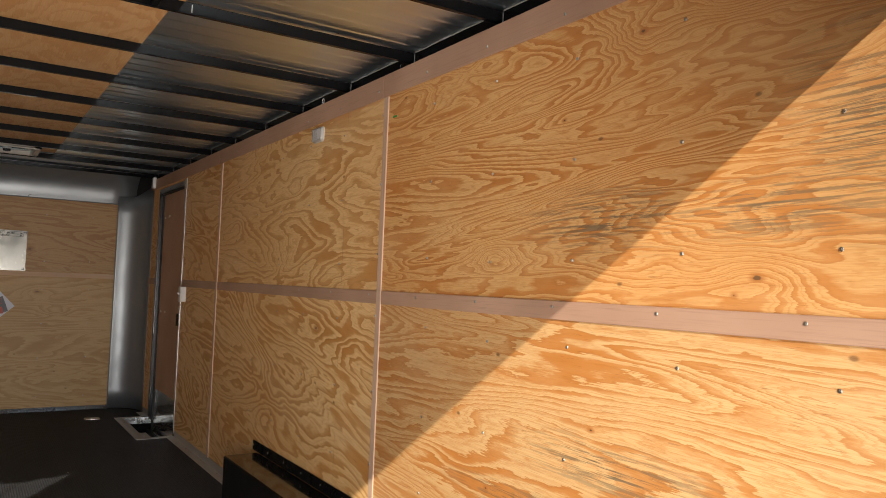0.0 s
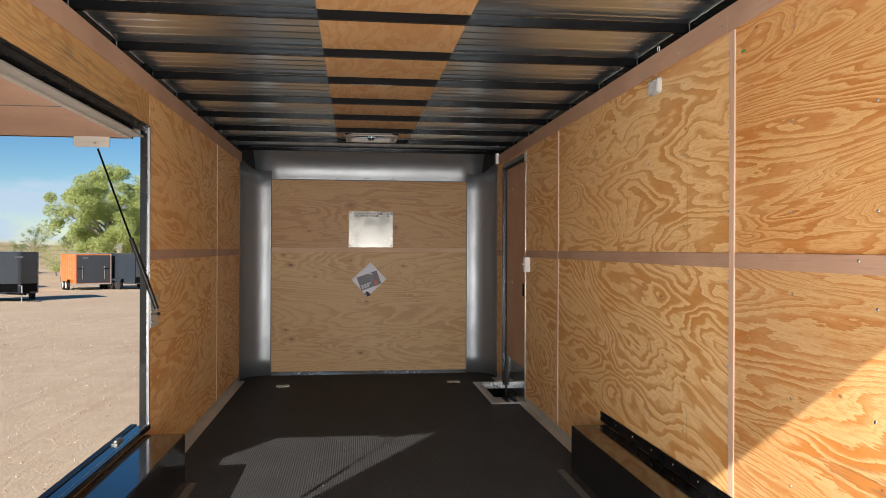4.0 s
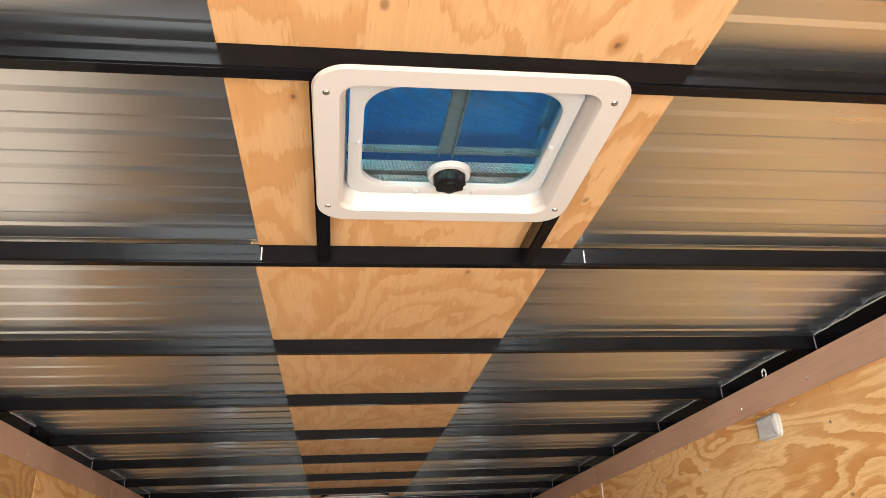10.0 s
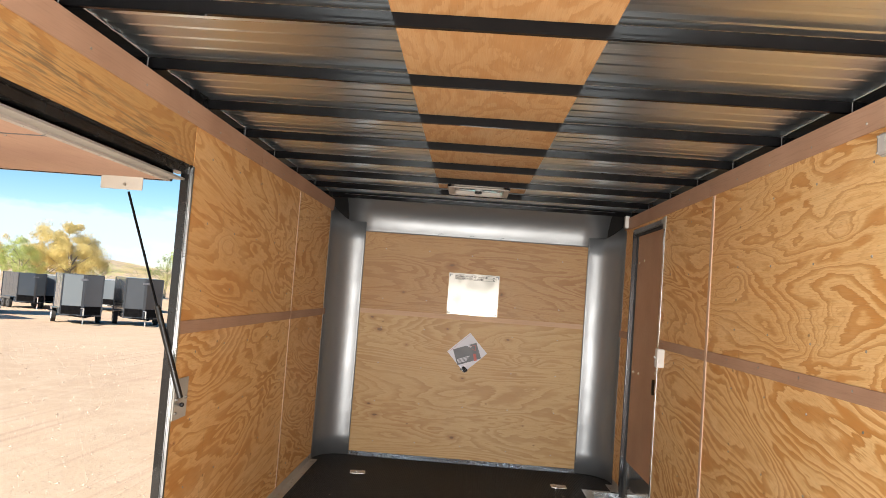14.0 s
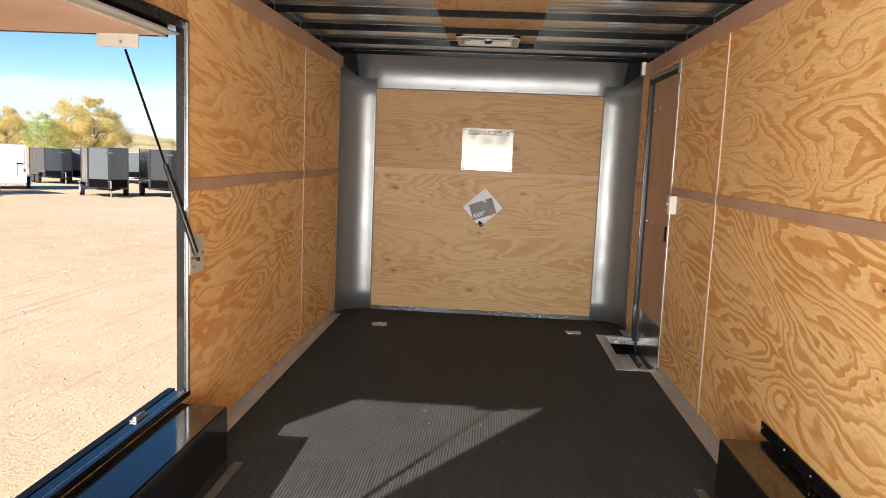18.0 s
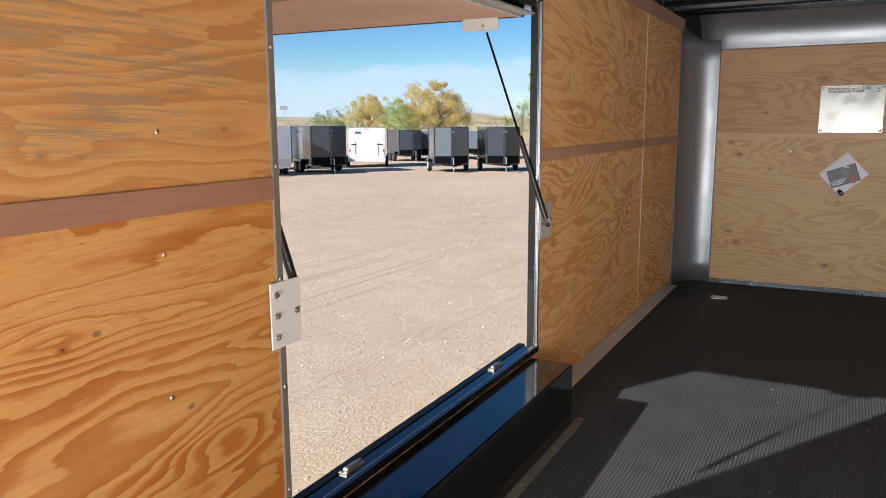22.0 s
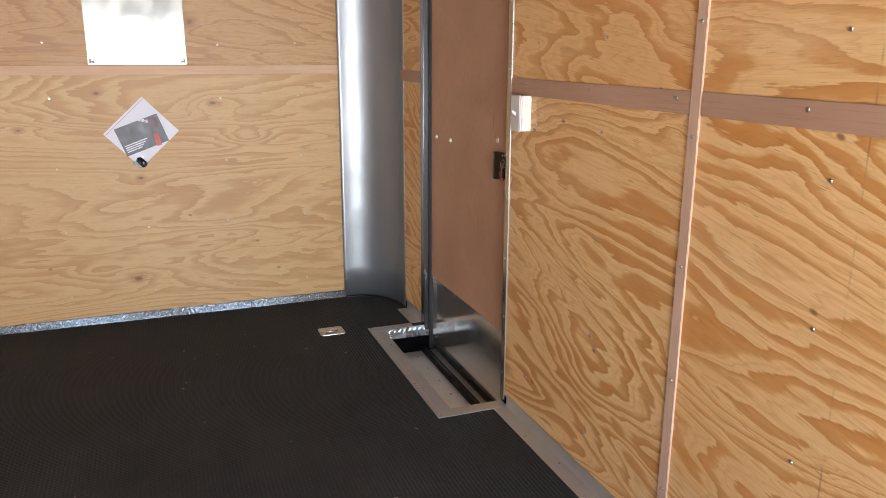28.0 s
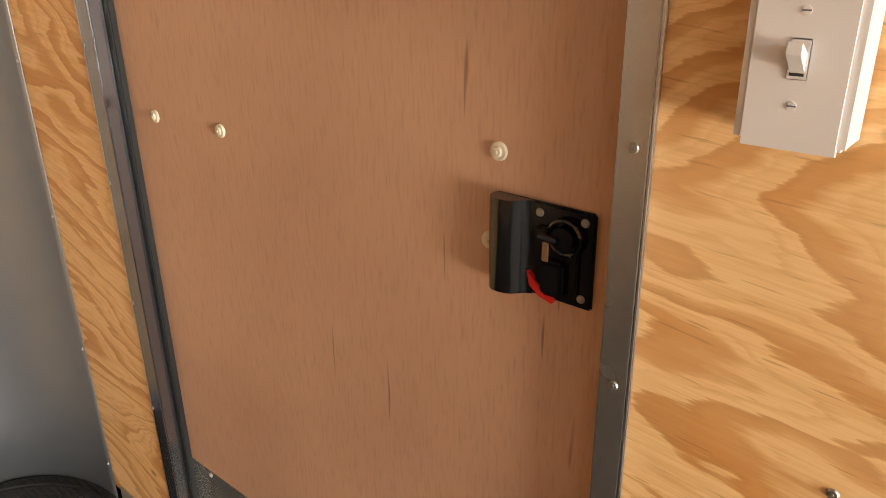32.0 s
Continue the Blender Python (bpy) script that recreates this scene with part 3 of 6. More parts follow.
# floor, with the step well cut out beside the door
bm = B()
box(bm, -SKIN, 2.235, REAR, 0.0, -0.09, 0.0)
box(bm, 2.235, W + SKIN, REAR, -1.545, -0.09, 0.0)
box(bm, 2.235, W + SKIN, -0.60, 0.0, -0.09, 0.0)
floor = structure("floor", bm, FLOOR, "dark ribbed rubber floor with dust and specks", "floor")

# outer skins
bm = B()
box(bm, -SKIN - 0.03, -SKIN, REAR, WIN_Y0 - 0.2, -0.3, 2.26)
box(bm, -0.036, -0.022, WIN_Y0 - 0.2, WIN_Y0 - 0.010, -0.3, 2.26)
box(bm, -SKIN - 0.03, -SKIN, WIN_Y1 + 0.2, 0.06, -0.3, 2.26)
box(bm, -0.040, -0.022, WIN_Y1 + 0.008, WIN_Y1 + 0.2, -0.3, 2.26)
box(bm, -SKIN - 0.03, -SKIN, WIN_Y0, WIN_Y1, -0.3, WIN_Z0)
box(bm, -SKIN - 0.03, -SKIN, WIN_Y0, WIN_Y1, WIN_Z1, 2.26)
wall_left = structure("wall_left", bm, BLACK_STEEL, "plywood-lined trailer side wall with a large serving hatch", "wall")
bm = B()
box(bm, W + SKIN, W + SKIN + 0.03, REAR, 0.06, -0.3, 2.26)
wall_right = structure("wall_right", bm, BLACK_STEEL, "plywood-lined trailer side wall with an entry door", "wall")
bm = B()
box(bm, -SKIN - 0.03, W + SKIN + 0.03, 0.02, 0.06, -0.3, 2.26)
wall_front = structure("wall_front", bm, BLACK_STEEL, "plywood-lined front wall with aluminium corners", "wall")


def ply(name, wall, x0, x1, y0, y1, z0, z1, material):
    bm = B()
    box(bm, x0, x1, y0, y1, z0, z1, 0.0012)
    return part(name, bm, material, wall)


G = 0.0012
# right wall panels and cover strips
for y0, y1, mat in ((-0.58, -0.20, PLY_SIDE), (-2.512, -1.525, PLY_SIDE), (-4.915, -2.512, PLY_SIDE), (REAR + 0.03, -4.915, PLY_STAIN_R)):
    for z0, z1 in ((0.035, 1.205), (1.205, TOP + 0.02)):
        ply("plywood_panel", wall_right, W, W + 0.012, y0 + G, y1 - G, z0 + G, z1, mat if z0 > 1 or mat is PLY_SIDE else PLY_REAR)
ply("plywood_panel", wall_right, W, W + 0.012, -1.525 + G, -0.58 - G, 2.03, TOP + 0.02, PLY_SIDE)
for y0, y1 in ((-0.575, -0.20), (-2.492, -1.53), (-4.892, -2.532), (REAR + 0.03, -4.935)):
    ply("cover_strip", wall_right, W - 0.005, W - 0.0005, y0, y1, MID0, MID1, LAUAN_H)
for y, w in ((-2.512, 0.018), (-4.913, 0.019)):
    ply("cover_strip", wall_right, W - 0.006, W - 0.0005, y - w, y + w, 0.045, TOP - 0.002, LAUAN_STRIP_V)
for y0, y1 in ((-2.44, -0.2), (-4.88, -2.442), (REAR + 0.03, -4.882)):
    ply("top_strip", wall_right, W - 0.006, W - 0.0005, y0, y1, TOP, 2.158, LAUAN_H)
part("green_mark", box(B(), W - 0.0006, W + 0.0004, -5.000, -4.970, 1.962, 1.970), GREEN_MARK, wall_right)
# left wall panels and cover strips
for y0, y1, z0, z1, mat in (
    (-1.45, -0.20, 0.035, 1.205, PLY_SIDE), (-1.45, -0.20, 1.205, TOP + 0.02, PLY_SIDE),
    (WIN_Y1 + 0.012, -1.45, 0.035, 1.205, PLY_SIDE), (WIN_Y1 + 0.012, -1.45, 1.205, TOP + 0.02, PLY_SIDE),
    (WIN_Y0 - 0.012, WIN_Y1 + 0.012, WIN_Z1 + 0.012, TOP + 0.02, PLY_HEAD),
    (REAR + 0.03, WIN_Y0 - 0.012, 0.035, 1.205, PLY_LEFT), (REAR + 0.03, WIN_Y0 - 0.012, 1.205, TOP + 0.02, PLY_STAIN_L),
    (WIN_Y0 - 0.012, WIN_Y1 + 0.012, 0.035, WIN_Z0 - 0.03, PLY_SIDE),
):
    ply("plywood_panel", wall_left, -0.012, 0.0, y0 + G, y1 - G, z0 + G, z1, mat)
for y0, y1 in ((-1.44, -0.20), (WIN_Y1 + 0.014, -1.455), (REAR + 0.03, WIN_Y0 - 0.014)):
    ply("cover_strip", wall_left, 0.0005, 0.005, y0, y1, MID0, MID1, LAUAN_RED if y1 < WIN_Y0 else LAUAN_H)
ply("cover_strip", wall_left, 0.0005, 0.004, -1.456, -1.442, 0.045, TOP - 0.002, LAUAN_STRIP_V)
for y0, y1 in ((-2.44, -0.2), (-4.88, -2.442), (REAR + 0.03, -4.882)):
    ply("top_strip", wall_left, 0.0005, 0.006, y0, y1, TOP, 2.158, LAUAN_H)
# front wall panels
ply("plywood_panel", wall_front, 0.2, 2.26, 0.0, 0.012, 0.02, 1.238, PLY_FRONT)
ply("plywood_panel", wall_front, 0.2, 2.26, 0.0, 0.012, 1.240, 1.96, PLY_FRONT_UP)
ply("cover_strip", wall_front, 0.25, 2.20, -0.004, -0.0005, 1.216, 1.256, LAUAN_X)

# roof
VENTS = ((1.270, -5.487), (1.212, -1.20))
VH = 0.168
PLY_X0, PLY_X1 = 0.937, 1.578     # edges of the bare plywood strip
BOW0, PITCH = -5.057, 0.6
bm = B()


def ribbed(bm, x0, x1, y0, y1):
    """Roof sheet with low flat ribs that run across the trailer."""
    prof = [(y0, CEIL)]
    y = -5.594 - 0.1035 * int((-5.594 - y0) / 0.1035)
    while y + 0.06 < y1:
        prof += [(y - 0.005, CEIL), (y + 0.005, CEIL + 0.0028), (y + 0.042, CEIL + 0.0028), (y + 0.052, CEIL)]
        y += 0.1035
    prof.append((y1, CEIL))
    a = [bm.verts.new((x0, p[0], p[1])) for p in prof]
    b = [bm.verts.new((x1, p[0], p[1])) for p in prof]
    for k in range(len(prof) - 1):
        bm.faces.new((a[k], a[k + 1], b[k + 1], b[k]))


ribbed(bm, -0.05, 0.95, REAR, 0.0)
ribbed(bm, 1.53, W + 0.05, REAR, 0.0)
ribbed(bm, 0.95, 1.53, -0.96, 0.0)
ceiling = structure("ceiling", bm, GALV, "ribbed galvalume roof sheet", "ceiling")
bm = B()
ys = sorted([REAR - 0.1, 0.06] + [v[1] + s * VH for v in VENTS for s in (-1, 1)])
for k in range(len(ys) - 1):
    y0, y1 = ys[k], ys[k + 1]
    hole = [v for v in VENTS if abs(v[1] - (y0 + y1) / 2) < 0.01]
    for x0, x1 in (((-0.085, hole[0][0] - VH), (hole[0][0] + VH, W + 0.085)) if hole else ((-0.085, W + 0.085),)):
        box(bm, x0, x1, y0, y1, 2.245, 2.265)
roof = structure("roof", bm, ALU_TRIM, "aluminium roof skin with two vent openings", "roof")
bm = B()
for s0, s1, px0, px1 in ((REAR, BOW0, 0.937, 1.578), (BOW0, BOW0 + 2.4, 0.920, 1.550), (BOW0 + 2.4, -0.96, 0.920, 1.550)):
    ys = sorted([s0 + 0.0006, s1 - 0.0006] + [v[1] + s * VH for v in VENTS for s in (-1, 1) if s0 < v[1] < s1])
    for y0, y1 in zip(ys, ys[1:]):
        hole = [v for v in VENTS if abs(v[1] - (y0 + y1) / 2) < 0.15]
        for x0, x1 in (((px0, hole[0][0] - VH), (hole[0][0] + VH, px1)) if hole else ((px0, px1),)):
            box(bm, x0, x1, y0, y1, CEIL - 0.006, CEIL + 0.012)
tagged(solid("ceiling_plywood", bm, PLY_CEIL), "strip of bare plywood down the middle of the roof", "ceiling", "", "structure")

# roof bows and rails
RECESS = 0.034          # the rails stand back behind the plywood
bow_mesh = None
k = -3
while BOW0 + k * PITCH < -0.1:
    y = BOW0 + k * PITCH
    if bow_mesh is None:
        bm = B()
        box(bm, -RECESS, W + RECESS, -0.0125, 0.0125, -0.040, 0.0, 0.003)
        bow_mesh = mesh_of("roof_bow", bm, BOW_STEEL)
    bow = tagged(shared("roof_bow", bow_mesh, None, pose(0, y, CEIL - 0.004)), "black painted steel roof bow across the ceiling", "roof beam", "roof bows", "structure")
    if k == 0:
        for x in (PLY_X0 + 0.006, PLY_X1 + 0.022):
            part("chalk_mark", box(B(), x - 0.0012, x + 0.0012, -0.0132, -0.0122, -0.036, -0.008), CHALK, bow)
    k += 1
for s, x0, x1 in (("left", -0.054, -RECESS), ("right", W + RECESS, W + 0.054)):
    rail = structure("roof_rail_" + s, box(B(), x0, x1, REAR, -0.2, 2.06, CEIL - 0.002, 0.003), BOW_STEEL, "black steel rail where wall meets roof", "roof rail")
    xe, turn = (-RECESS, 1) if s == "left" else (W + RECESS, -1)
    # uneven bead of sealant, broken at each bow, and a weld where the bow meets the rail
    k = -3
    while BOW0 + k * PITCH < -0.1:
        ya, yb = max(REAR, BOW0 + (k - 1) * PITCH + 0.02), BOW0 + k * PITCH - 0.02
        pts = [(xe + turn * random.uniform(0.0012, 0.0042), ya + (yb - ya) * j / 18, CEIL - 0.003 + random.uniform(-0.0012, 0.001)) for j in range(19)]
        part("sealant_bead", pipe(B(), pts, 0.0021, 5), CAULK, rail, "thin uneven bead of pale sealant", True)
        pts = [(xe + turn * 0.001, BOW0 + k * PITCH - 0.0135, CEIL - 0.006 - 0.0055 * j + random.uniform(-0.001, 0.001)) for j in range(8)]
        part("weld_bead", pipe(B(), pts, 0.0022, 5), WELD, rail, "thin bright weld", True)
        k += 1

# rear door frame and ramp
bm = B()
box(bm, -0.085, 0.06, REAR - 0.07, REAR + 0.03, -0.3, 2.26, 0.004)
box(bm, W + 0.0005, W + 0.085, REAR - 0.03, REAR + 0.03, -0.3, 2.26, 0.004)
box(bm, 0.06, W + 0.0005, REAR - 0.07, REAR + 0.03, 1.983, 2.26, 0.004)
structure("rear_frame", bm, BLACK_STEEL, "black steel frame round the open rear of the trailer", "door frame")
bm = B()
box(bm, 0.02, W - 0.02, -2.0, 0.0, -0.05, 0.0, 0.004)
ramp = structure("ramp_door", bm, FLOOR, "lowered ramp door with dark flooring", "ramp")
ramp.matrix_basis = pose(0, REAR - 0.07, -0.005, 15.5, 0, 0)

# ---------------------------------------------------------------- screws
bm = B()
bmesh.ops.create_cone(bm, cap_ends=True, segments=10, radius1=0.0052, radius2=0.0040, depth=0.0022, matrix=Matrix.Translation((0, 0, 0.0010)))
bmesh.ops.create_cone(bm, cap_ends=True, segments=6, radius1=0.0018, radius2=0.0016, depth=0.0012, matrix=Matrix.Translation((0, 0, 0.0024)))
SCREW = mesh_of("screw", bm, ZINC)
bm = B()
bmesh.ops.create_cone(bm, cap_ends=True, segments=14, radius1=0.0085, radius2=0.0078, depth=0.003, matrix=Matrix.Translation((0, 0, 0.0015)))
bmesh.ops.create_cone(bm, cap_ends=True, segments=10, radius1=0.0050, radius2=0.0040, depth=0.002, matrix=Matrix.Translation((0, 0, 0.004)))
bmesh.ops.create_cone(bm, cap_ends=True, segments=6, radius1=0.0021, radius2=0.0018, depth=0.0014, matrix=Matrix.Translation((0, 0, 0.0055)))
for v in bm.verts:
    v.co *= 1.2
BIG_SCREW = mesh_of("washer_screw", bm, BRASS_ZINC)
TO_LEFT = (0, -90, 0)      # heads that face -x, +x, -y, +z and -z
TO_RIGHT = (0, 90, 0)
TO_BACK = (90, 0, 0)
TO_UP = (0, 0, 0)
TO_DOWN = (180, 0, 0)


def screw(parent, x, y, z, turn, big=False):
    return shared("screw", BIG_SCREW if big else SCREW, parent, pose(x, y, z, *turn))


rows_z = (0.18, 0.49, 0.79, 1.105, 1.365, 1.66, 1.955)
for k in range(-2, 12):
    y = -2.512 - 0.397 * k
    for z in rows_z:
        if k in (0, 6):
            screw(wall_right, W - 0.006, y, z + 0.03, TO_LEFT)
        elif y < -1.55:
            screw(wall_right, W - 0.0002, y + random.uniform(-0.006, 0.006), z + random.uniform(-0.012, 0.012), TO_LEFT)
    screw(wall_right, W - 0.006, y + 0.05, 2.095, TO_LEFT)
    screw(wall_right, W - 0.005, y + 0.07, 1.222, TO_LEFT)
for k in range(18):
    y = -0.42 - 0.397 * k
    for z in rows_z:
        if WIN_Y0 - 0.05 < y < WIN_Y1 + 0.05 or y < REAR + 0.05:
            continue
        screw(wall_left, 0.0002, y + random.uniform(-0.006, 0.006), z + random.uniform(-0.012, 0.012), TO_RIGHT)
    if y > REAR + 0.1:
        screw(wall_left, 0.006, y + 0.05, 2.095, TO_RIGHT)
for x in (0.46, 0.83, 1.213, 1.60, 1.985):
    for z in (0.135, 0.48, 0.79, 1.108, 1.36, 1.78):
        if not (1.0 < x < 1.46 and (z > 1.3 and z < 1.6 or 0.77 < z < 1.11)):
            screw(wall_front, x + random.uniform(-0.008, 0.008), -0.0002, z + random.uniform(-0.01, 0.01), TO_BACK)

# ---------------------------------------------------------------- tread plate


def tread(bm, origin, u, v, nu, nv, pitch=0.026, size=0.018, rise=None):
    """Raised lozenges on a plate, in rows that slant one way and the other. u, v: unit directions in its plane. rise: distance of the rows."""
    o, u, v = Vector(origin), Vector(u), Vector(v)
    n = u.cross(v).normalized()
    rise = rise or pitch
    for i in range(nu):
        for j in range(nv):
            c = o + u * (i + 0.5 + 0.5 * (j % 2)) * pitch + v * (j + 0.5) * rise
            s = 1 if j % 2 else -1
            a = (u + v * s).normalized()
            b = n.cross(a)
            ring = [bm.verts.new(c + a * size * p + b * size * q) for p, q in ((-0.62, 0), (-0.2, -0.17), (0.2, -0.17), (0.62, 0), (0.2, 0.17), (-0.2, 0.17))]
            tip0, tip1 = bm.verts.new(c - a * size * 0.3 + n * 0.0016), bm.verts.new(c + a * size * 0.3 + n * 0.0016)
            for f in ((0, 1, tip0), (1, 2, tip1, tip0), (2, 3, tip1), (3, 4, tip1), (4, 5, tip0, tip1), (5, 0, tip0)):
                bm.faces.new([ring[k] if isinstance(k, int) else k for k in f])


# ---------------------------------------------------------------- floor edges
for s, x0, x1, runs in (("left", 0.0, 0.058, ((REAR + 0.03, -5.43), (-3.50, -0.30))), ("right", W - 0.058, W, ((REAR + 0.03, -5.43), (-3.50, -1.56), (-0.555, -0.33)))):
    for y0, y1 in runs:
        bm = B()
        box(bm, x0, x1, y0, y1, 0.0005, 0.003, 0.0008)
        xe = 0.0015 if s == "left" else W - 0.0035
        box(bm, xe, xe + 0.002, y0, y1, 0.003, 0.052)
        edge = structure("floor_trim", bm, ALU_TRIM, "dull aluminium angle along the floor edge", "floor trim")
        n = int((y1 - y0) / 0.2)
        for k in range(n):
            screw(edge, (x0 + x1) / 2 + (0.012 if k % 2 else -0.012), y0 + 0.1 + k * 0.2, 0.003, TO_UP)
# tread strip at the foot of the front wall
bm = B()
prism(bm, [(-0.004, 0.034), (-0.012, 0.034), (-0.030, 0.0005), (-0.004, 0.0005)], 0, 0.262, 2.198)
base = structure("front_base_trim", bm, TREAD, "lit tread plate strip at the foot of the front wall", "base trim")
# lozenges lighter than the plate: their glint is put into the colour
bm = B()
tread(bm, (0.262, -0.0305, 0.004), (1, 0, 0), Vector((0, 0.018, 0.0335)).normalized(), 73, 2, 0.0262, 0.0125, 0.0171)
part("tread_pattern", bm, ALU_TRIM, base)["kind"] = "stuff"

# ---------------------------------------------------------------- front corners and cove


def bent_sheet(start, reach, depth, n=24):
    """The section of a sheet bent round a corner, flat at both edges."""
    x, y, out = 0.0, 0.0, [(0.0, 0.0)]
    for k in range(n):
        a = radians(min(90, -2 + 98 * ((k + 0.5) / n) ** 1.5))
        x, y = x + math.cos(a), y + math.sin(a)
        out.append((x, y))
    return [(start - reach * p[0] / x, -0.016 - depth * p[1] / y) for p in out]


for s in (0, 1):
    bm = B()
    pts = bent_sheet(0.266, 0.264, 0.288)
    lo, hi = 0.001, 2.004
    rows = 12
    # the top edge is cut higher towards the side wall
    tops = [hi + 0.105 * max(0.0, 1 - p[0] / 0.14) ** 1.6 for p in pts]
    ring = [[bm.verts.new((p[0], p[1], lo + (h - lo) * j / rows)) for p, h in zip(pts, tops)] for j in range(rows + 1)]
    for j in range(rows):
        for k in range(len(pts) - 1):
            bm.faces.new((ring[j][k], ring[j][k + 1], ring[j + 1][k + 1], ring[j + 1][k]))
    if s:
        for v in bm.verts:
            v.co.x = W - v.co.x
    corner = structure("corner_panel", bm, ALU_CORNER, "curved bright aluminium corner panel", "corner panel", True)
    sol = corner.modifiers.new("sheet", "SOLIDIFY")
    sol.thickness = 0.0015
    for k in range(7):
        x = 0.258 if not s else W - 0.258
        screw(corner, x, -0.0165, 0.1 + 0.3 * k, TO_BACK)
        xs_ = 0.0045 if not s else W - 0.0045
        screw(corner, xs_, -0.296, 0.1 + 0.3 * k, TO_RIGHT if not s else TO_LEFT)
    # black foam that fills the corner above
    bm = B()
    face = [(p[0] - 0.004, min(p[1] + 0.010, -0.004)) for p in pts if p[0] < 0.125]
    prism(bm, face + [(-0.03, face[-1][1]), (-0.03, 0.0), (face[0][0], 0.0)], 2, 1.985, 2.20)
    if s:
        for v in bm.verts:
            v.co.x = W - v.co.x
    structure("corner_foam", bm, BLACK_FOAM, "black foam filling in the upper front corner", "corner filling")
bm = B()
pts = [(p[1] + 0.006, 2.207 - (p[0] + 0.0)) for p in [(q[0], q[1]) for q in bent_sheet(0.285, 0.285, 0.28)]]
cols = 10
ring = [[bm.verts.new((0.105 + 2.25 * j / cols, p[0], p[1])) for p in pts] for j in range(cols + 1)]
for j in range(cols):
    for k in range(len(pts) - 1):
        bm.faces.new((ring[j][k], ring[j][k + 1], ring[j + 1][k + 1], ring[j + 1][k]))
cove = structure("cove_panel", bm, ALU_COVE, "curved bright aluminium panel where the front wall meets the roof", "cove panel", True)
cove.modifiers.new("sheet", "SOLIDIFY").thickness = 0.0015
# wire ends above the front panel
for x, w in ((0.92, 0.05), (1.19, 0.045), (1.455, 0.03)):
    t = thing("wire_hook", (x, -0.006, 1.922), "short bent wire end poking out above the front panel", "wire", "wire ends")
    bm = B()
    pipe(bm, [(-w * 0.5, 0.0, 0.0), (-w * 0.5, -0.006, 0.012), (-w * 0.3, -0.010, 0.022), (0.0, -0.011, 0.025), (w * 0.4, -0.008, 0.023)], 0.0018)
    part("wire", bm, BLACK_PLASTIC, t)
t = thing("loose_wire", (0.27, -0.007, 1.925), "thin dark wire lying along the top of the panel", "wire")
bm = B()
pipe(bm, [(0.0, 0.0, 0.025), (0.04, -0.002, 0.022), (0.09, -0.002, 0.012), (0.13, 0.0, 0.0)], 0.0015)
part("wire", bm, BLACK_PLASTIC, t)
# black cord lying round the foot of the front corner
t = thing("floor_cord", (2.2, -0.04, 0.004), "thin black cord lying on the floor round the corner", "cord")
bm = B()
pipe(bm, [(0.0, 0.0, 0.0)] + [(0.235 * math.sin(a), -0.26 * (1 - math.cos(a)) - 0.0, 0.0) for a in [math.pi / 2 * k / 12 for k in range(1, 13)]] + [(0.235, -0.29, 0.0)], 0.0035)
part("cord", bm, RUBBER_SEAL, t)
# small aluminium junction cover high beside the door
t = thing("junction_cover", (W - 0.022, -0.34, 2.075), "small bent aluminium cover high beside the door", "cover")
bm = B()
box(bm, -0.012, 0.022, -0.035, 0.03, 0.0, 0.10, 0.004)
part("cover", bm, ALU_TRIM, t)

# ---------------------------------------------------------------- rating plate and pouch
plate = thing("rating_plate", (1.235, -0.0008, 1.262), "satin metal rating plate screwed to the front wall", "sign")
bm = B()
box(bm, -0.218, 0.218, -0.0045, -0.0015, 0.0, 0.357, 0.001)
part("plate", bm, SATIN_PLATE, plate)
for x in (-0.2, 0.2):
    for z in (0.02, 0.335):
        screw(plate, x, -0.0045, z, TO_BACK)
        sx, sz = (1 if x > 0 else -1), (1 if z > 0.1 else -1)
        bm = prism(B(), [(x + 0.012 * sx, z + 0.012 * sz), (x - 0.012 * sx, z + 0.012 * sz), (x - 0.005 * sx, z - 0.004 * sz), (x + 0.012 * sx, z - 0.010 * sz)], 1, -0.0049, -0.0045)
        part("corner_mark", bm, PRINT_GREY, plate)
bm = B()
for x0, x1, z0, z1 in ((-0.168, 0.19, 0.345, 0.347), (-0.168, 0.19, 0.303, 0.305), (-0.168, 0.19, 0.3235, 0.325), (-0.168, -0.166, 0.303, 0.347), (0.188, 0.19, 0.303, 0.347)):
    box(bm, x0, x1, -0.0052, -0.0046, z0, z1)
part("ruled_box", bm, PRINT_BLACK, plate)


def letters(name, text, size, material, parent, m):
    cu = bpy.data.curves.new(name, "FONT")
    cu.body = text
    cu.size = size
    cu.extrude = 0.0002
    cu.offset = 0.0007
    tmp = bpy.data.objects.new(name, cu)
    scene.collection.objects.link(tmp)
    me = bpy.data.meshes.new_from_object(tmp.evaluated_get(bpy.context.evaluated_depsgraph_get()))
    bpy.data.objects.remove(tmp)
    me.materials.clear()
    me.materials.append(material)
    return shared(name, me, parent, m)


letters("lettering", "PAYLOAD CAPACITY NOT TO EXCEED", 0.0158, PRINT_BLACK, plate, pose(-0.162, -0.0048, 0.3275, 90))
letters("lettering", "HITCH WEIGHT NOT TO EXCEED", 0.0158, PRINT_BLACK, plate, pose(-0.162, -0.0048, 0.3075, 90))
letters("lettering", "lbs", 0.0150, PRINT_BLACK, plate, pose(0.163, -0.0048, 0.3275, 90))
letters("lettering", "lbs", 0.0150, PRINT_BLACK, plate, pose(0.163, -0.0048, 0.3075, 90))

pouch = thing("document_pouch", (1.219, -0.001, 0.942), "clear pouch with papers, a dark card and keys pinned to plywood", "pouch")


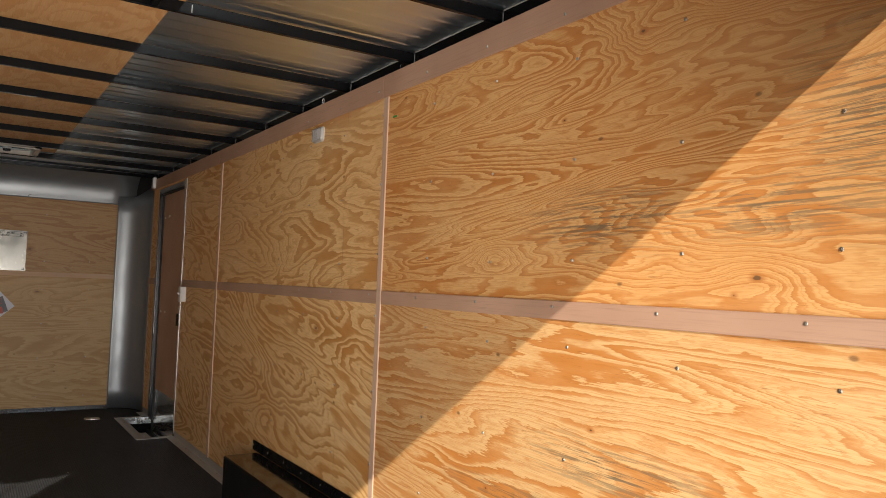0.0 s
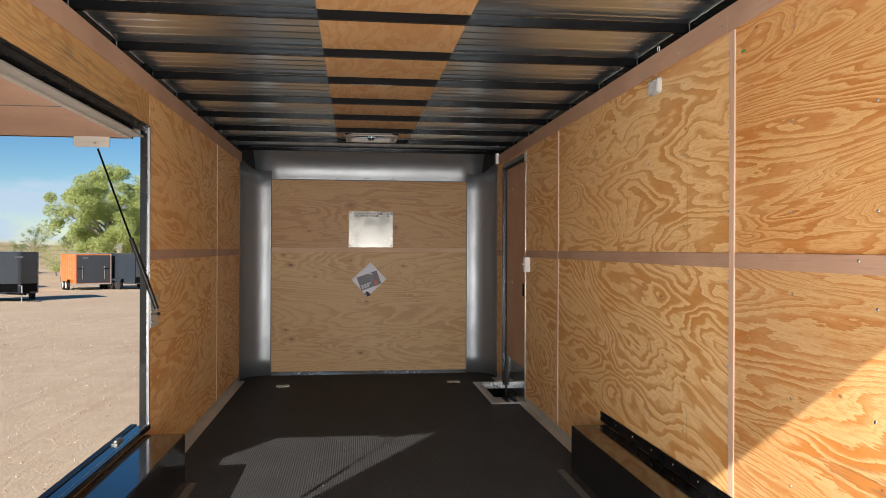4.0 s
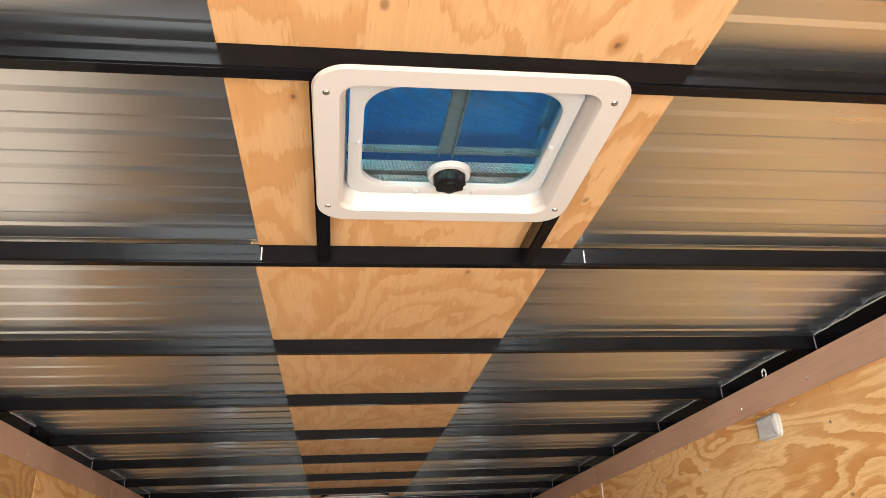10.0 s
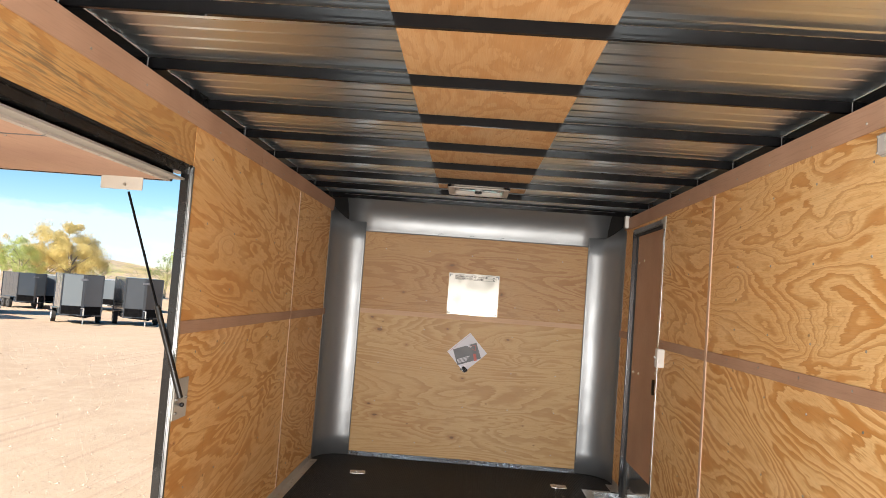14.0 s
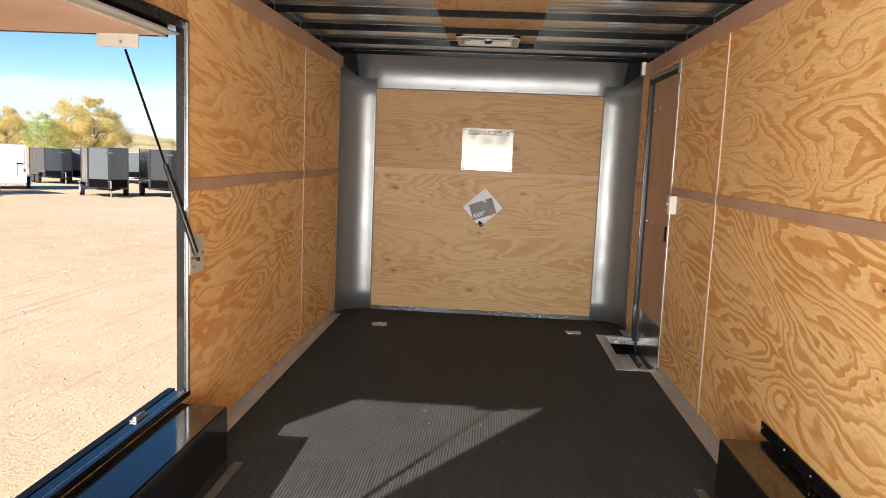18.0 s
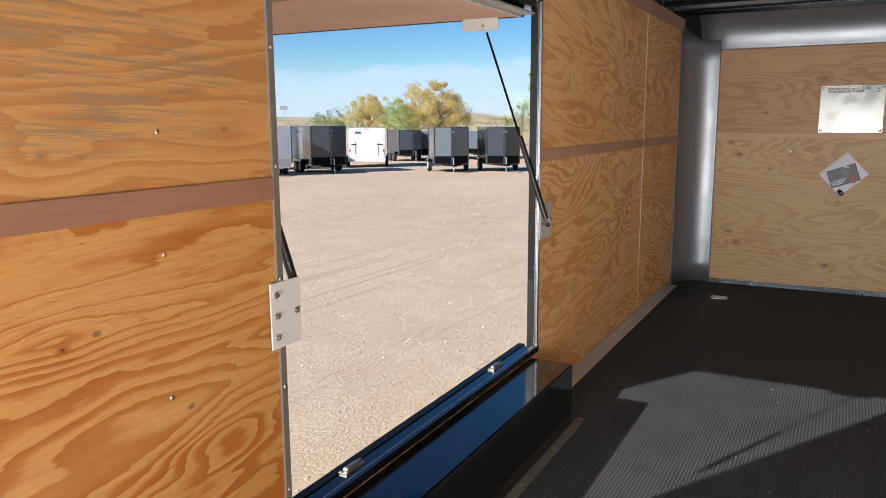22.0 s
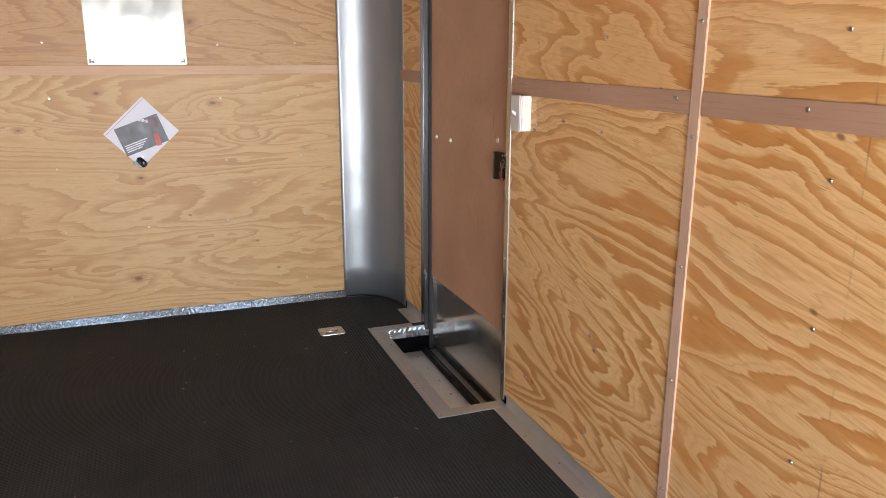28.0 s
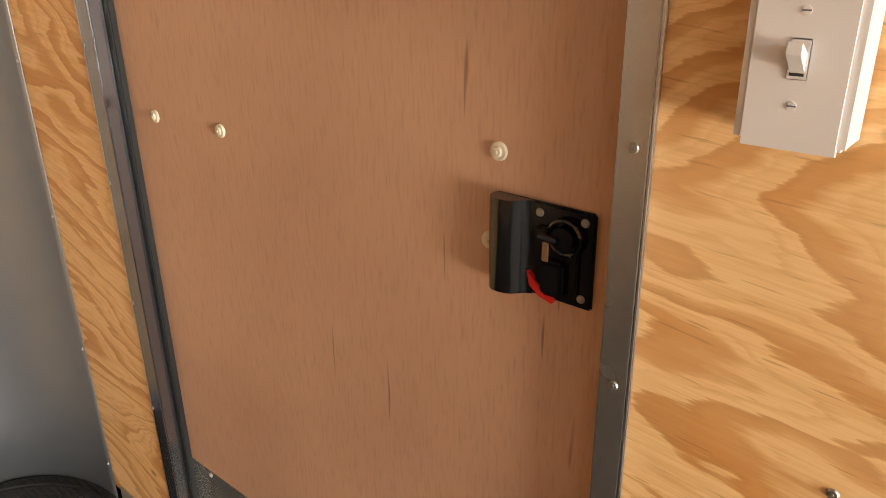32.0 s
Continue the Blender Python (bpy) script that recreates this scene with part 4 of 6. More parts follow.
def tilted(bm, deg, dx=0.0, dz=0.0):
    a = radians(deg)
    for v in bm.verts:
        x, z = v.co.x, v.co.z
        v.co.x, v.co.z = x * math.cos(a) - z * math.sin(a) + dx, x * math.sin(a) + z * math.cos(a) + dz
    return bm


bm = tilted(box(B(), -0.128, 0.128, -0.004, -0.001, -0.115, 0.115, 0.001), 43)
part("paper", bm, PAPER, pouch)
bm = tilted(box(B(), -0.105, 0.105, -0.0062, -0.0042, -0.07, 0.07), 20, 0.0, -0.012)
part("dark_card", bm, PRINT_GREY, pouch, "dark grey printed card")
bm = B()
for k in range(3):
    rod(bm, (-0.005 + 0.016 * k, -0.0062, 0.062 - 0.016 * k + 0.012 * k), (-0.005 + 0.016 * k, -0.0068, 0.062 - 0.016 * k + 0.012 * k), 0.008, 10)
part("printed_dots", bm, PAPER, pouch)
bm = tilted(box(B(), -0.012, 0.012, -0.0070, -0.0064, -0.03, 0.03), 12, 0.07, -0.035)
part("red_mark", bm, PRINT_RED, pouch)
bm = B()
for p, q in (((0.015, 0.05), (0.068, 0.07)), ((0.068, 0.07), (0.072, 0.02)), ((0.072, 0.02), (0.040, 0.035))):
    pipe(bm, [(p[0], -0.0066, p[1]), (q[0], -0.0066, q[1])], 0.0016, 5)
part("red_outline", bm, PRINT_RED, pouch)
bm = B()
for k in range(4):
    tilted(box(bm, -0.095, -0.02 + 0.012 * k, -0.0066, -0.0063, -0.055 + 0.010 * k, -0.050 + 0.010 * k), 0)
part("printed_lines", tilted(bm, 20, 0.0, -0.012), PAPER, pouch)
bm = tilted(box(B(), -0.126, 0.126, -0.0050, -0.0042, 0.103, 0.105), 43)
part("zip_line", bm, PRINT_RED, pouch)
bm = B()
for k in range(5):
    pipe(bm, [(-0.02 + 0.004 * k + 0.014 * math.cos(a), -0.010 - 0.001 * k, -0.135 - 0.004 * k + 0.014 * math.sin(a)) for a in [2 * math.pi * q / 10 for q in range(11)]], 0.0028, 6)
for k, (dx, dz) in enumerate(((-0.03, -0.01), (0.012, -0.012), (-0.008, -0.026))):
    box(bm, -0.02 + dx, 0.002 + dx, -0.014, -0.0085, -0.145 + dz, -0.128 + dz, 0.002)
part("keys", bm, BLACK_PLASTIC, pouch, "bunch of dark keys")

# ---------------------------------------------------------------- door, frame and step well
bm = B()
XD = W + 0.030
box(bm, XD, XD + 0.03, -1.503, -0.622, -0.128, DOOR_Z1, 0.002)
door = structure("door_1", bm, LAUAN_V, "brown lauan-faced entry door, closed, with a metal kick plate", "door")
bm = B()
box(bm, XD - 0.002, XD - 0.0004, -1.500, -0.625, -0.126, 0.262)
kick = part("kick_plate", bm, jamb("smooth kick plate", (0.74, 0.745, 0.72), 0.13), door, "smooth metal kick plate")
for y in (-0.69, -0.925, -1.177, -1.42):
    screw(kick, XD - 0.002, y, 0.252, TO_LEFT)
for y, z in ((-0.70, 0.02), (-0.70, -0.03)):
    screw(kick, XD - 0.002, y, z, TO_LEFT)
for y, z in ((-0.697, 0.948), (-0.872, 0.951), (-1.361, 1.003), (-1.351, 0.905), (-0.70, 1.78), (-0.86, 1.79)):
    screw(door, XD - 0.0004, y, z, TO_LEFT, True)
# frame: front jamb, rear jamb and head, each an angle with a return into the opening
bm = B()
box(bm, W - 0.004, W + 0.032, -0.612, -0.607, -0.02, DOOR_Z1 + 0.02)
box(bm, W - 0.007, W - 0.0015, -0.612, -0.573, 0.0, DOOR_Z1 + 0.02, 0.0022)
front_jamb = part("front_jamb", bm, JAMB_METAL, door, "dark shiny metal jamb", True)
part("edge_bead", box(B(), W - 0.005, W - 0.0015, -0.5725, -0.568, 0.02, DOOR_Z1 + 0.02, 0.001), ALU, front_jamb, "thin bright edge")
bm = B()
box(bm, W - 0.004, W + 0.055, -1.512, -1.507, -0.02, DOOR_Z1 + 0.02)
box(bm, W - 0.006, W - 0.0015, -1.536, -1.507, 0.02, DOOR_Z1 + 0.02, 0.0008)
rear_jamb = part("rear_jamb", bm, JAMB_TAN, door, "satin aluminium jamb")
part("edge_bead", box(B(), W - 0.0055, W - 0.0015, -1.5395, -1.5362, 0.02, DOOR_Z1 + 0.02, 0.001), ALU, rear_jamb, "thin bright edge")
for k in range(9):
    screw(front_jamb, W - 0.006, -0.577, 0.15 + 0.225 * k, TO_LEFT)
    screw(rear_jamb, W - 0.0055, -1.523, 0.13 + 0.325 * k * 0.7, TO_LEFT)
bm = B()
box(bm, W - 0.006, W + 0.05, -1.53, -0.568, DOOR_Z1 + 0.002, DOOR_Z1 + 0.007)
box(bm, W - 0.006, W - 0.0015, -1.53, -0.568, DOOR_Z1 + 0.007, DOOR_Z1 + 0.035, 0.0008)
part("head_jamb", bm, ALU, door, "bright aluminium head")
bm = B()
for k in range(3):
    rod(bm, (W + 0.021 + 0.004 * k, -0.6145 - 0.002 * k, -0.12), (W + 0.021 + 0.004 * k, -0.6145 - 0.002 * k, DOOR_Z1), 0.0034, 8)
box(bm, W + 0.018, W + 0.03, -0.626, -0.6125, -0.12, DOOR_Z1, 0.002)
part("seal", bm, RUBBER_SEAL, door, "black ribbed rubber seal")
bm = B()
box(bm, W + 0.006, XD, -1.50, -0.62, DOOR_Z1 - 0.018, DOOR_Z1 + 0.001, 0.004)
part("head_seal", bm, RUBBER_SEAL, door)
bm = B()
box(bm, W - 0.012, W - 0.006, -1.57, -1.50, DOOR_Z1 - 0.035, DOOR_Z1 + 0.045, 0.002)
part("corner_plate", bm, ALU_BRACKET, door, "pale metal corner plate")

# latch
latch = thing("door_latch", (XD - 0.0005, -1.419, 0.912), "black paddle latch with a red tab on the brown door", "latch")
latch.scale = (0.9, 0.94, 0.90)
bm = box(B(), -0.006, 0.0, -0.062, 0.062, -0.056, 0.056, 0.0025)
part("back_plate", bm, BLACK_GLOSS, latch, smooth=True)
grip = [(-0.003, 0.060), (-0.013, 0.062), (-0.021, 0.059), (-0.0262, 0.052), (-0.027, 0.043), (-0.0255, 0.034), (-0.0215, 0.027), (-0.0135, 0.021), (-0.0085, 0.015), (-0.006, 0.010)]
part("pull_handle", prism(B(), grip, 2, -0.056, 0.056), BLACK_GLOSS, latch, smooth=True)
part("paddle", box(B(), -0.011, -0.006, -0.046, 0.006, -0.044, 0.030, 0.002), BLACK_GLOSS, latch)
ring = [2 * math.pi * k / 22 for k in range(23)]
part("lock_ring", pipe(B(), [(-0.012, -0.030 + 0.019 * math.cos(q), 0.024 + 0.019 * math.sin(q)) for q in ring], 0.0028, 6), BLACK_GLOSS, latch, smooth=True)
part("lock_cylinder", rod(B(), (-0.010, -0.030, 0.024), (-0.018, -0.030, 0.024), 0.0135, 18), BLACK_GLOSS, latch, smooth=True)
part("lever", box(B(), -0.021, -0.010, -0.034, -0.006, -0.046, -0.004, 0.004), BLACK_GLOSS, latch, smooth=True)
bm = rod(B(), (-0.019, -0.026, 0.021), (-0.019, -0.004, 0.022), 0.0042, 8)
part("key_head", bm, BLACK_GLOSS, latch, "dark key head", True)
part("key_shank", box(B(), -0.0225, -0.0205, -0.0175, -0.0095, -0.004, 0.018, 0.0008), BRONZE, latch, "tarnished brass key shank")
bm = B()
prism(bm, [(0.014, -0.026), (0.010, -0.042), (-0.002, -0.052), (-0.019, -0.057), (-0.018, -0.046), (-0.004, -0.041), (0.006, -0.033)], 0, -0.0135, -0.0062)
part("red_tab", bm, RED_PLASTIC, latch, "red indicator tab")
for y, z in ((0.004, 0.044), (-0.050, 0.044), (-0.050, -0.044)):
    screw(latch, -0.006, y, z, TO_LEFT)

# step well
bm = B()
box(bm, 2.235, W + 0.05, -1.545, -0.60, -0.16, -0.135)
well = structure("step_well", bm, STEP_METAL, "sunken entry step with metal edges", "step")
bm = B()
box(bm, 2.228, 2.236, -1.545, -0.60, -0.135, 0.0)
box(bm, 2.236, W + 0.05, -0.604, -0.598, -0.135, -0.056)
box(bm, 2.236, W + 0.05, -1.545, -1.538, -0.135, 0.0)
part("well_side", bm, BLACK_STEEL, well, "black painted sides")
bm = B()
prism(bm, [(2.178, -0.558), (2.178, -1.562), (2.46, -1.562), (2.46, -1.505), (2.247, -1.505), (2.247, -0.605), (2.40, -0.605), (2.40, -0.558)], 2, 0.0006, 0.0036)
flange = part("flange", bm, ALU_TRIM, well, "dull aluminium flange round the well")
bm = B()
box(bm, 2.247, W + 0.03, -0.608, -0.604, -0.052, 0.003)
riser = part("tread_riser", bm, TREAD_LIT, well, "lit tread plate riser")
bm = B()
tread(bm, (2.25, -0.608, -0.052), (1, 0, 0), (0, 0, 1), 9, 2, 0.026, 0.021)
part("tread_pattern", bm, TREAD_LIT, riser)
bm = B()
tread(bm, (2.237, -1.49, 0.0036), (0, 1, 0), (-1, 0, 0), 33, 2)
part("tread_pattern", bm, ALU_TRIM, flange)
for x, y in ((2.19, -0.57), (2.19, -0.9), (2.19, -1.25), (2.195, -1.545), (2.33, -1.545)):
    screw(flange, x, y, 0.0036, TO_UP)
bm = B()
box(bm, 2.44, 2.462, -1.50, -0.62, -0.135, -0.10, 0.002)
part("threshold", bm, BLACK_STEEL, well, "black threshold")
bm = B()
tread(bm, (2.245, -1.53, -0.135), (1, 0, 0), (0, 1, 0), 7, 35, 0.027, 0.019)
part("tread_pattern", bm, STEP_METAL, well)
for k in range(6):
    screw(well, 2.40, -1.42 + 0.15 * k, -0.135, TO_UP)

# ---------------------------------------------------------------- light switch
sw = thing("light_switch", (W, -1.650, 1.127), "white surface-mounted light switch box on plywood", "switch")
bm = box(B(), -0.038, 0.0, -0.035, 0.035, -0.058, 0.058, 0.003)
part("box", bm, WHITE_PLASTIC, sw, smooth=True)
bm = box(B(), -0.044, -0.0365, -0.036, 0.036, -0.060, 0.060, 0.0055)
plate_ = part("cover_plate", bm, WHITE_PLASTIC, sw, smooth=True)
bm = box(B(), -0.0452, -0.044, -0.0065, 0.0065, -0.013, 0.013, 0.0006)
part("toggle_slot", bm, WHITE_PLASTIC, sw)
part("toggle_gap", box(B(), -0.0455, -0.0450, -0.0045, 0.0045, -0.0105, -0.0085), PRINT_BLACK, sw, "dark gap under the toggle")
bm = B()
prism(bm, [(-0.0445, 0.004), (-0.058, 0.012), (-0.058, 0.004), (-0.0445, -0.008)], 1, -0.0045, 0.0045)
part("toggle", bm, WHITE_PLASTIC, sw)
for z in (-0.03, 0.03):
    head = part("plate_screw", rod(B(), (-0.0438, 0.0, z), (-0.0446, 0.0, z), 0.0030, 12), WHITE_PLASTIC, plate_)
    part("slot", box(B(), -0.0449, -0.0445, -0.0028, 0.0028, z - 0.0005, z + 0.0005), PRINT_GREY, head, "dark screw slot")


# ---------------------------------------------------------------- wall lamps
def rrect(hx, hy, r, n=6):
    """A rounded rectangle, counter-clockwise."""
    out = []
    for cx, cy, a0 in ((hx - r, hy - r, 0), (-hx + r, hy - r, 90), (-hx + r, -hy + r, 180), (hx - r, -hy + r, 270)):
        for k in range(n + 1):
            a = radians(a0 + 90 * k / n)
            out.append((cx + r * math.cos(a), cy + r * math.sin(a)))
    return out


def loft(bm, loops, close=False, caps=(False, False)):
    """Joins loops of points, one after the other."""
    rings = [[bm.verts.new(p) for p in loop] for loop in loops]
    pairs = list(zip(rings, rings[1:])) + ([(rings[-1], rings[0])] if close else [])
    for r0, r1 in pairs:
        for k in range(len(r0)):
            q = (k + 1) % len(r0)
            bm.faces.new((r0[k], r0[q], r1[q], r1[k]))
    if caps[0]:
        bm.faces.new(rings[0][::-1])
    if caps[1]:
        bm.faces.new(rings[-1])
    bmesh.ops.recalc_face_normals(bm, faces=bm.faces[:])
    return bm


def wall_lamp(y, z):
    t = thing("wall_lamp", (W, y, z), "small frosted ribbed lamp with bowed edges screwed to plywood", "lamp", "wall lamps")

    def lp(hx, hy, r, x):
        """A rounded oblong whose long sides bow outwards."""
        return [(x, a, b * (1.12 - 0.22 * (a / hx) ** 2)) for a, b in rrect(hx, hy, r)]

    bm = loft(B(), [lp(0.061, 0.038, 0.014, 0.0), lp(0.061, 0.038, 0.014, -0.006), lp(0.058, 0.035, 0.012, -0.008)], caps=(True, True))
    part("base", bm, ALU_BRACKET, t, smooth=True)
    bm = loft(B(), [lp(0.058, 0.035, 0.012, -0.008), lp(0.057, 0.034, 0.012, -0.015), lp(0.052, 0.029, 0.010, -0.019)], caps=(True, True))
    lens = part("lens", bm, LENS_PLASTIC, t, "frosted ribbed lens", True)
    bm = B()
    for k in range(23):
        box(bm, -0.0200, -0.0188, -0.045 + 0.004 * k, -0.043 + 0.004 * k, -0.026, 0.026)
    part("rib", bm, LENS_PLASTIC, lens)
    for a in (-0.05, 0.05):
        for b in (-0.026, 0.026):
            screw(t, -0.0185, a, b, TO_LEFT)


wall_lamp(-4.195, 2.005)
wall_lamp(-6.765, 1.985)
t = thing("cable_hook", (W - 0.004, -5.03, 2.145), "small dark wire hook on the roof rail", "hook")
bm = pipe(B(), [(0.0, 0.010 * math.cos(a), 0.018 + 0.012 * math.sin(a)) for a in [math.pi * (1.3 - 1.4 * k / 12) for k in range(13)]], 0.002)
part("hook", bm, BLACK_PLASTIC, t)
t = thing("cable_clip", (W - 0.004, -4.23, 2.150), "white wire loop on the roof rail", "cable clip")
bm = pipe(B(), [(0.0, 0.011 * math.cos(a), 0.020 + 0.014 * math.sin(a)) for a in [math.pi * (1.45 - 1.6 * k / 12) for k in range(13)]], 0.0022)
part("loop", bm, WHITE_PLASTIC, t)


# ---------------------------------------------------------------- roof vents
def roof_vent(cx, cy, label):
    t = thing("roof_vent", (cx, cy, 2.166), label, "roof vent", "roof vents")
    lp = lambda hx, hy, r, z: [(a, b, z) for a, b in rrect(hx, hy, r, 8)]
    bm = loft(B(), [lp(0.207, 0.199, 0.045, 0.010), lp(0.214, 0.206, 0.048, 0.006), lp(0.212, 0.204, 0.047, 0.0), lp(0.178, 0.172, 0.030, 0.0), lp(0.172, 0.166, 0.026, 0.006),
                    lp(0.166, 0.160, 0.024, 0.065), lp(0.170, 0.164, 0.028, 0.065), lp(0.176, 0.170, 0.03, 0.010)], close=True)
    part("garnish", bm, CREAM_PLASTIC, t, "cream plastic trim ring", True)
    bm = loft(B(), [lp(0.164, 0.158, 0.035, 0.034), lp(0.164, 0.158, 0.035, 0.028), lp(0.150, 0.142, 0.060, 0.025), lp(0.143, 0.135, 0.056, 0.028), lp(0.143, 0.135, 0.056, 0.038)], close=True)
    sf = part("screen_frame", bm, VENT_WHITE, t, "white insect screen frame", True)
    for a, b in ((-0.148, 0.0), (0.148, 0.0), (-0.05, 0.144), (0.05, 0.144)):
        part("screen_stud", rod(B(), (a, b, 0.030), (a, b, 0.021), 0.0045, 8), VENT_WHITE, sf)
    # insect screen: fine crossed wires
    bm = B()
    for k in range(127):
        q = -0.139 + 0.0022 * k
        box(bm, q - 0.00014, q + 0.00014, -0.132, 0.132, 0.0354, 0.0357)
        if abs(q) < 0.132:
            box(bm, -0.139, 0.139, q - 0.00014, q + 0.00014, 0.0358, 0.0361)
    part("insect_screen", bm, SCREEN_WIRE, t, "fine grey insect screen")["kind"] = "stuff"
    bm = loft(B(), [lp(0.178, 0.178, 0.03, 0.095), lp(0.178, 0.178, 0.03, 0.150), lp(0.170, 0.170, 0.04, 0.162)], caps=(False, True))
    lid = part("lid", bm, LID_BLUE, t, "blue tinted acrylic lid", True)
    lid.visible_shadow = True
    bm = B()
    box(bm, -0.013, 0.013, -0.150, 0.115, 0.082, 0.088, 0.002)
    box(bm, -0.013, -0.010, -0.150, 0.115, 0.072, 0.082, 0.001)
    box(bm, 0.010, 0.013, -0.150, 0.115, 0.072, 0.082, 0.001)
    part("lift_arm", bm, ARM_PLASTIC, t, "translucent lift arm")
    bm = B()
    box(bm, -0.17, 0.17, 0.118, 0.128, 0.088, 0.100, 0.002)
    part("lid_lip", bm, ARM_PLASTIC, t)
    bm = loft(B(), [[(0.036 * math.cos(a), 0.088 + 0.036 * math.sin(a), 0.030) for a in [2 * math.pi * k / 24 for k in range(24)]],
                    [(0.034 * math.cos(a), 0.088 + 0.034 * math.sin(a), 0.020) for a in [2 * math.pi * k / 24 for k in range(24)]],
                    [(0.027 * math.cos(a), 0.088 + 0.027 * math.sin(a), 0.020) for a in [2 * math.pi * k / 24 for k in range(24)]],
                    [(0.026 * math.cos(a), 0.088 + 0.026 * math.sin(a), 0.035) for a in [2 * math.pi * k / 24 for k in range(24)]]], caps=(True, True))
    box(bm, -0.012, 0.012, 0.118, 0.148, 0.028, 0.038, 0.002)
    hub = part("knob_ring", bm, VENT_WHITE, t, "white ring round the crank knob", True)
    prof = [(0.0245 + (0.0018 if (k // 2) % 2 else -0.0012)) for k in range(28)]
    bm = loft(B(), [[(r * math.cos(2 * math.pi * k / 28), 0.088 + r * math.sin(2 * math.pi * k / 28), z) for k, r in enumerate(prof)] for z in (0.022, 0.004)], caps=(True, True))
    rod(bm, (0, 0.088, 0.004), (0, 0.088, 0.001), 0.012, 16)
    part("crank_knob", bm, BLACK_PLASTIC, hub, "black fluted crank knob")
    for a in (-0.195, 0.193):
        for b in (-0.155, 0.155):
            screw(t, a, b, 0.0, TO_DOWN)
    # steel trimmers that carry the vent
    for a in (-0.205, 0.205):
        bm = box(B(), a - 0.0125, a + 0.0125, -0.155, 0.417 if cy < -3 else 0.34, 0.012, 0.050, 0.002)
        part("trimmer", bm, BOW_STEEL, t, "black steel trimmer")


roof_vent(VENTS[0][0], VENTS[0][1], "cream plastic roof vent with a blue tinted lid")
roof_vent(VENTS[1][0], VENTS[1][1], "cream plastic roof vent hanging near the front wall")

# ---------------------------------------------------------------- wheel boxes
wb = thing("wheel_box", (0.0, -4.46, 0.0), "gloss black steel wheel box under the serving hatch", "wheel box")
bm = box(B(), 0.002, 0.208, -0.95, 0.95, 0.001, 0.287, 0.005)
part("box", bm, BLACK_GLOSS, wb, smooth=True)
bm = B()
box(bm, 0.208, 0.250, -0.95, 1.035, 0.0006, 0.0036, 0.0006)
lip = part("floor_lip", bm, DARK_TRIM, wb, "dull metal lip on the floor")
for k in range(6):
    screw(lip, 0.229, 1.02 - 0.36 * k, 0.0036, TO_UP)
wb = thing("wheel_box", (W, -4.475, 0.0), "gloss black steel wheel box against the plywood wall", "wheel box")
bm = box(B(), -0.20, -0.002, -0.95, 0.95, 0.001, 0.287, 0.005)
part("box", bm, BLACK_GLOSS, wb, smooth=True)
bm = B()
box(bm, -0.0095, -0.0065, -0.95, 1.03, 0.290, 0.345, 0.0008)
fl = part("wall_flange", bm, BLACK_STEEL, wb, "dark tread plate flange on the wall")
bm = B()
tread(bm, (-0.0095, 1.02, 0.292), (0, -1, 0), (0, 0, 1), 75, 2)
part("tread_pattern", bm, BLACK_STEEL, fl)
for k in range(9):
    screw(fl, -0.0098, 1.015 - 0.24 * k, 0.320, TO_LEFT)
bm = B()
box(bm, -0.242, -0.20, -0.95, 1.09, 0.0006, 0.0036, 0.0006)
lip = part("floor_lip", bm, DARK_TRIM, wb, "dull metal lip on the floor")
for k in range(6):
    screw(lip, -0.22, 1.07 - 0.36 * k, 0.0036, TO_UP)

# ---------------------------------------------------------------- tie-downs
for x, y, rz in ((0.435, -0.603, 8), (2.003, -0.53, 0)):
    t = thing("tie_down_ring", (x, y, 0.0), "recessed steel tie-down ring in the dark floor", "tie-down", "floor tie-downs", rz)
    lp = lambda hx, hy, r, z: [(a, b, z) for a, b in rrect(hx, hy, r, 5)]
    bm = loft(B(), [lp(0.060, 0.052, 0.014, 0.0005), lp(0.059, 0.051, 0.014, 0.004), lp(0.040, 0.032, 0.012, 0.0045), lp(0.034, 0.026, 0.010, 0.0015)], caps=(True, True))
    pan = part("pan", bm, ALU_TRIM, t, "stamped steel pan", True)
    bm = pipe(B(), [(0.028 * math.cos(a), 0.016 * math.sin(a), 0.006) for a in [2 * math.pi * k / 18 for k in range(19)]], 0.0042)
    part("ring", bm, ALU, t, "bright steel ring")
    for a in (-0.048, 0.048):
        for b in (-0.04, 0.04):
            screw(pan, a, b, 0.004, TO_UP)

# ---------------------------------------------------------------- serving hatch
bm = B()
# steel box sections round the opening, set back from the plywood face
box(bm, -0.034, -0.0035, WIN_Y0 - 0.012, WIN_Y0 + 0.004, WIN_Z0 - 0.03, WIN_Z1 + 0.012, 0.002)
window = structure("window_1", bm, FRAME_STEEL, "large open serving hatch with a dark steel frame", "hatch")
bm = box(B(), -0.038, -0.004, WIN_Y1 - 0.020, WIN_Y1 + 0.010, WIN_Z0 - 0.03, WIN_Z1 + 0.010, 0.002)
part("jamb", bm, FRAME_STEEL, window)
bm = box(B(), -0.055, -0.0035, WIN_Y0 + 0.004, WIN_Y1 - 0.020, WIN_Z1 - 0.018, WIN_Z1 + 0.012, 0.002)
box(bm, -0.040, 0.006, WIN_Y0 - 0.012, WIN_Y1 + 0.012, WIN_Z1 + 0.012, WIN_Z1 + 0.022, 0.002)
part("head", bm, FRAME_STEEL, window)
bm = box(B(), -0.058, -0.004, WIN_Y0 + 0.004, WIN_Y1 - 0.020, WIN_Z0 - 0.055, WIN_Z0 - 0.004, 0.002)
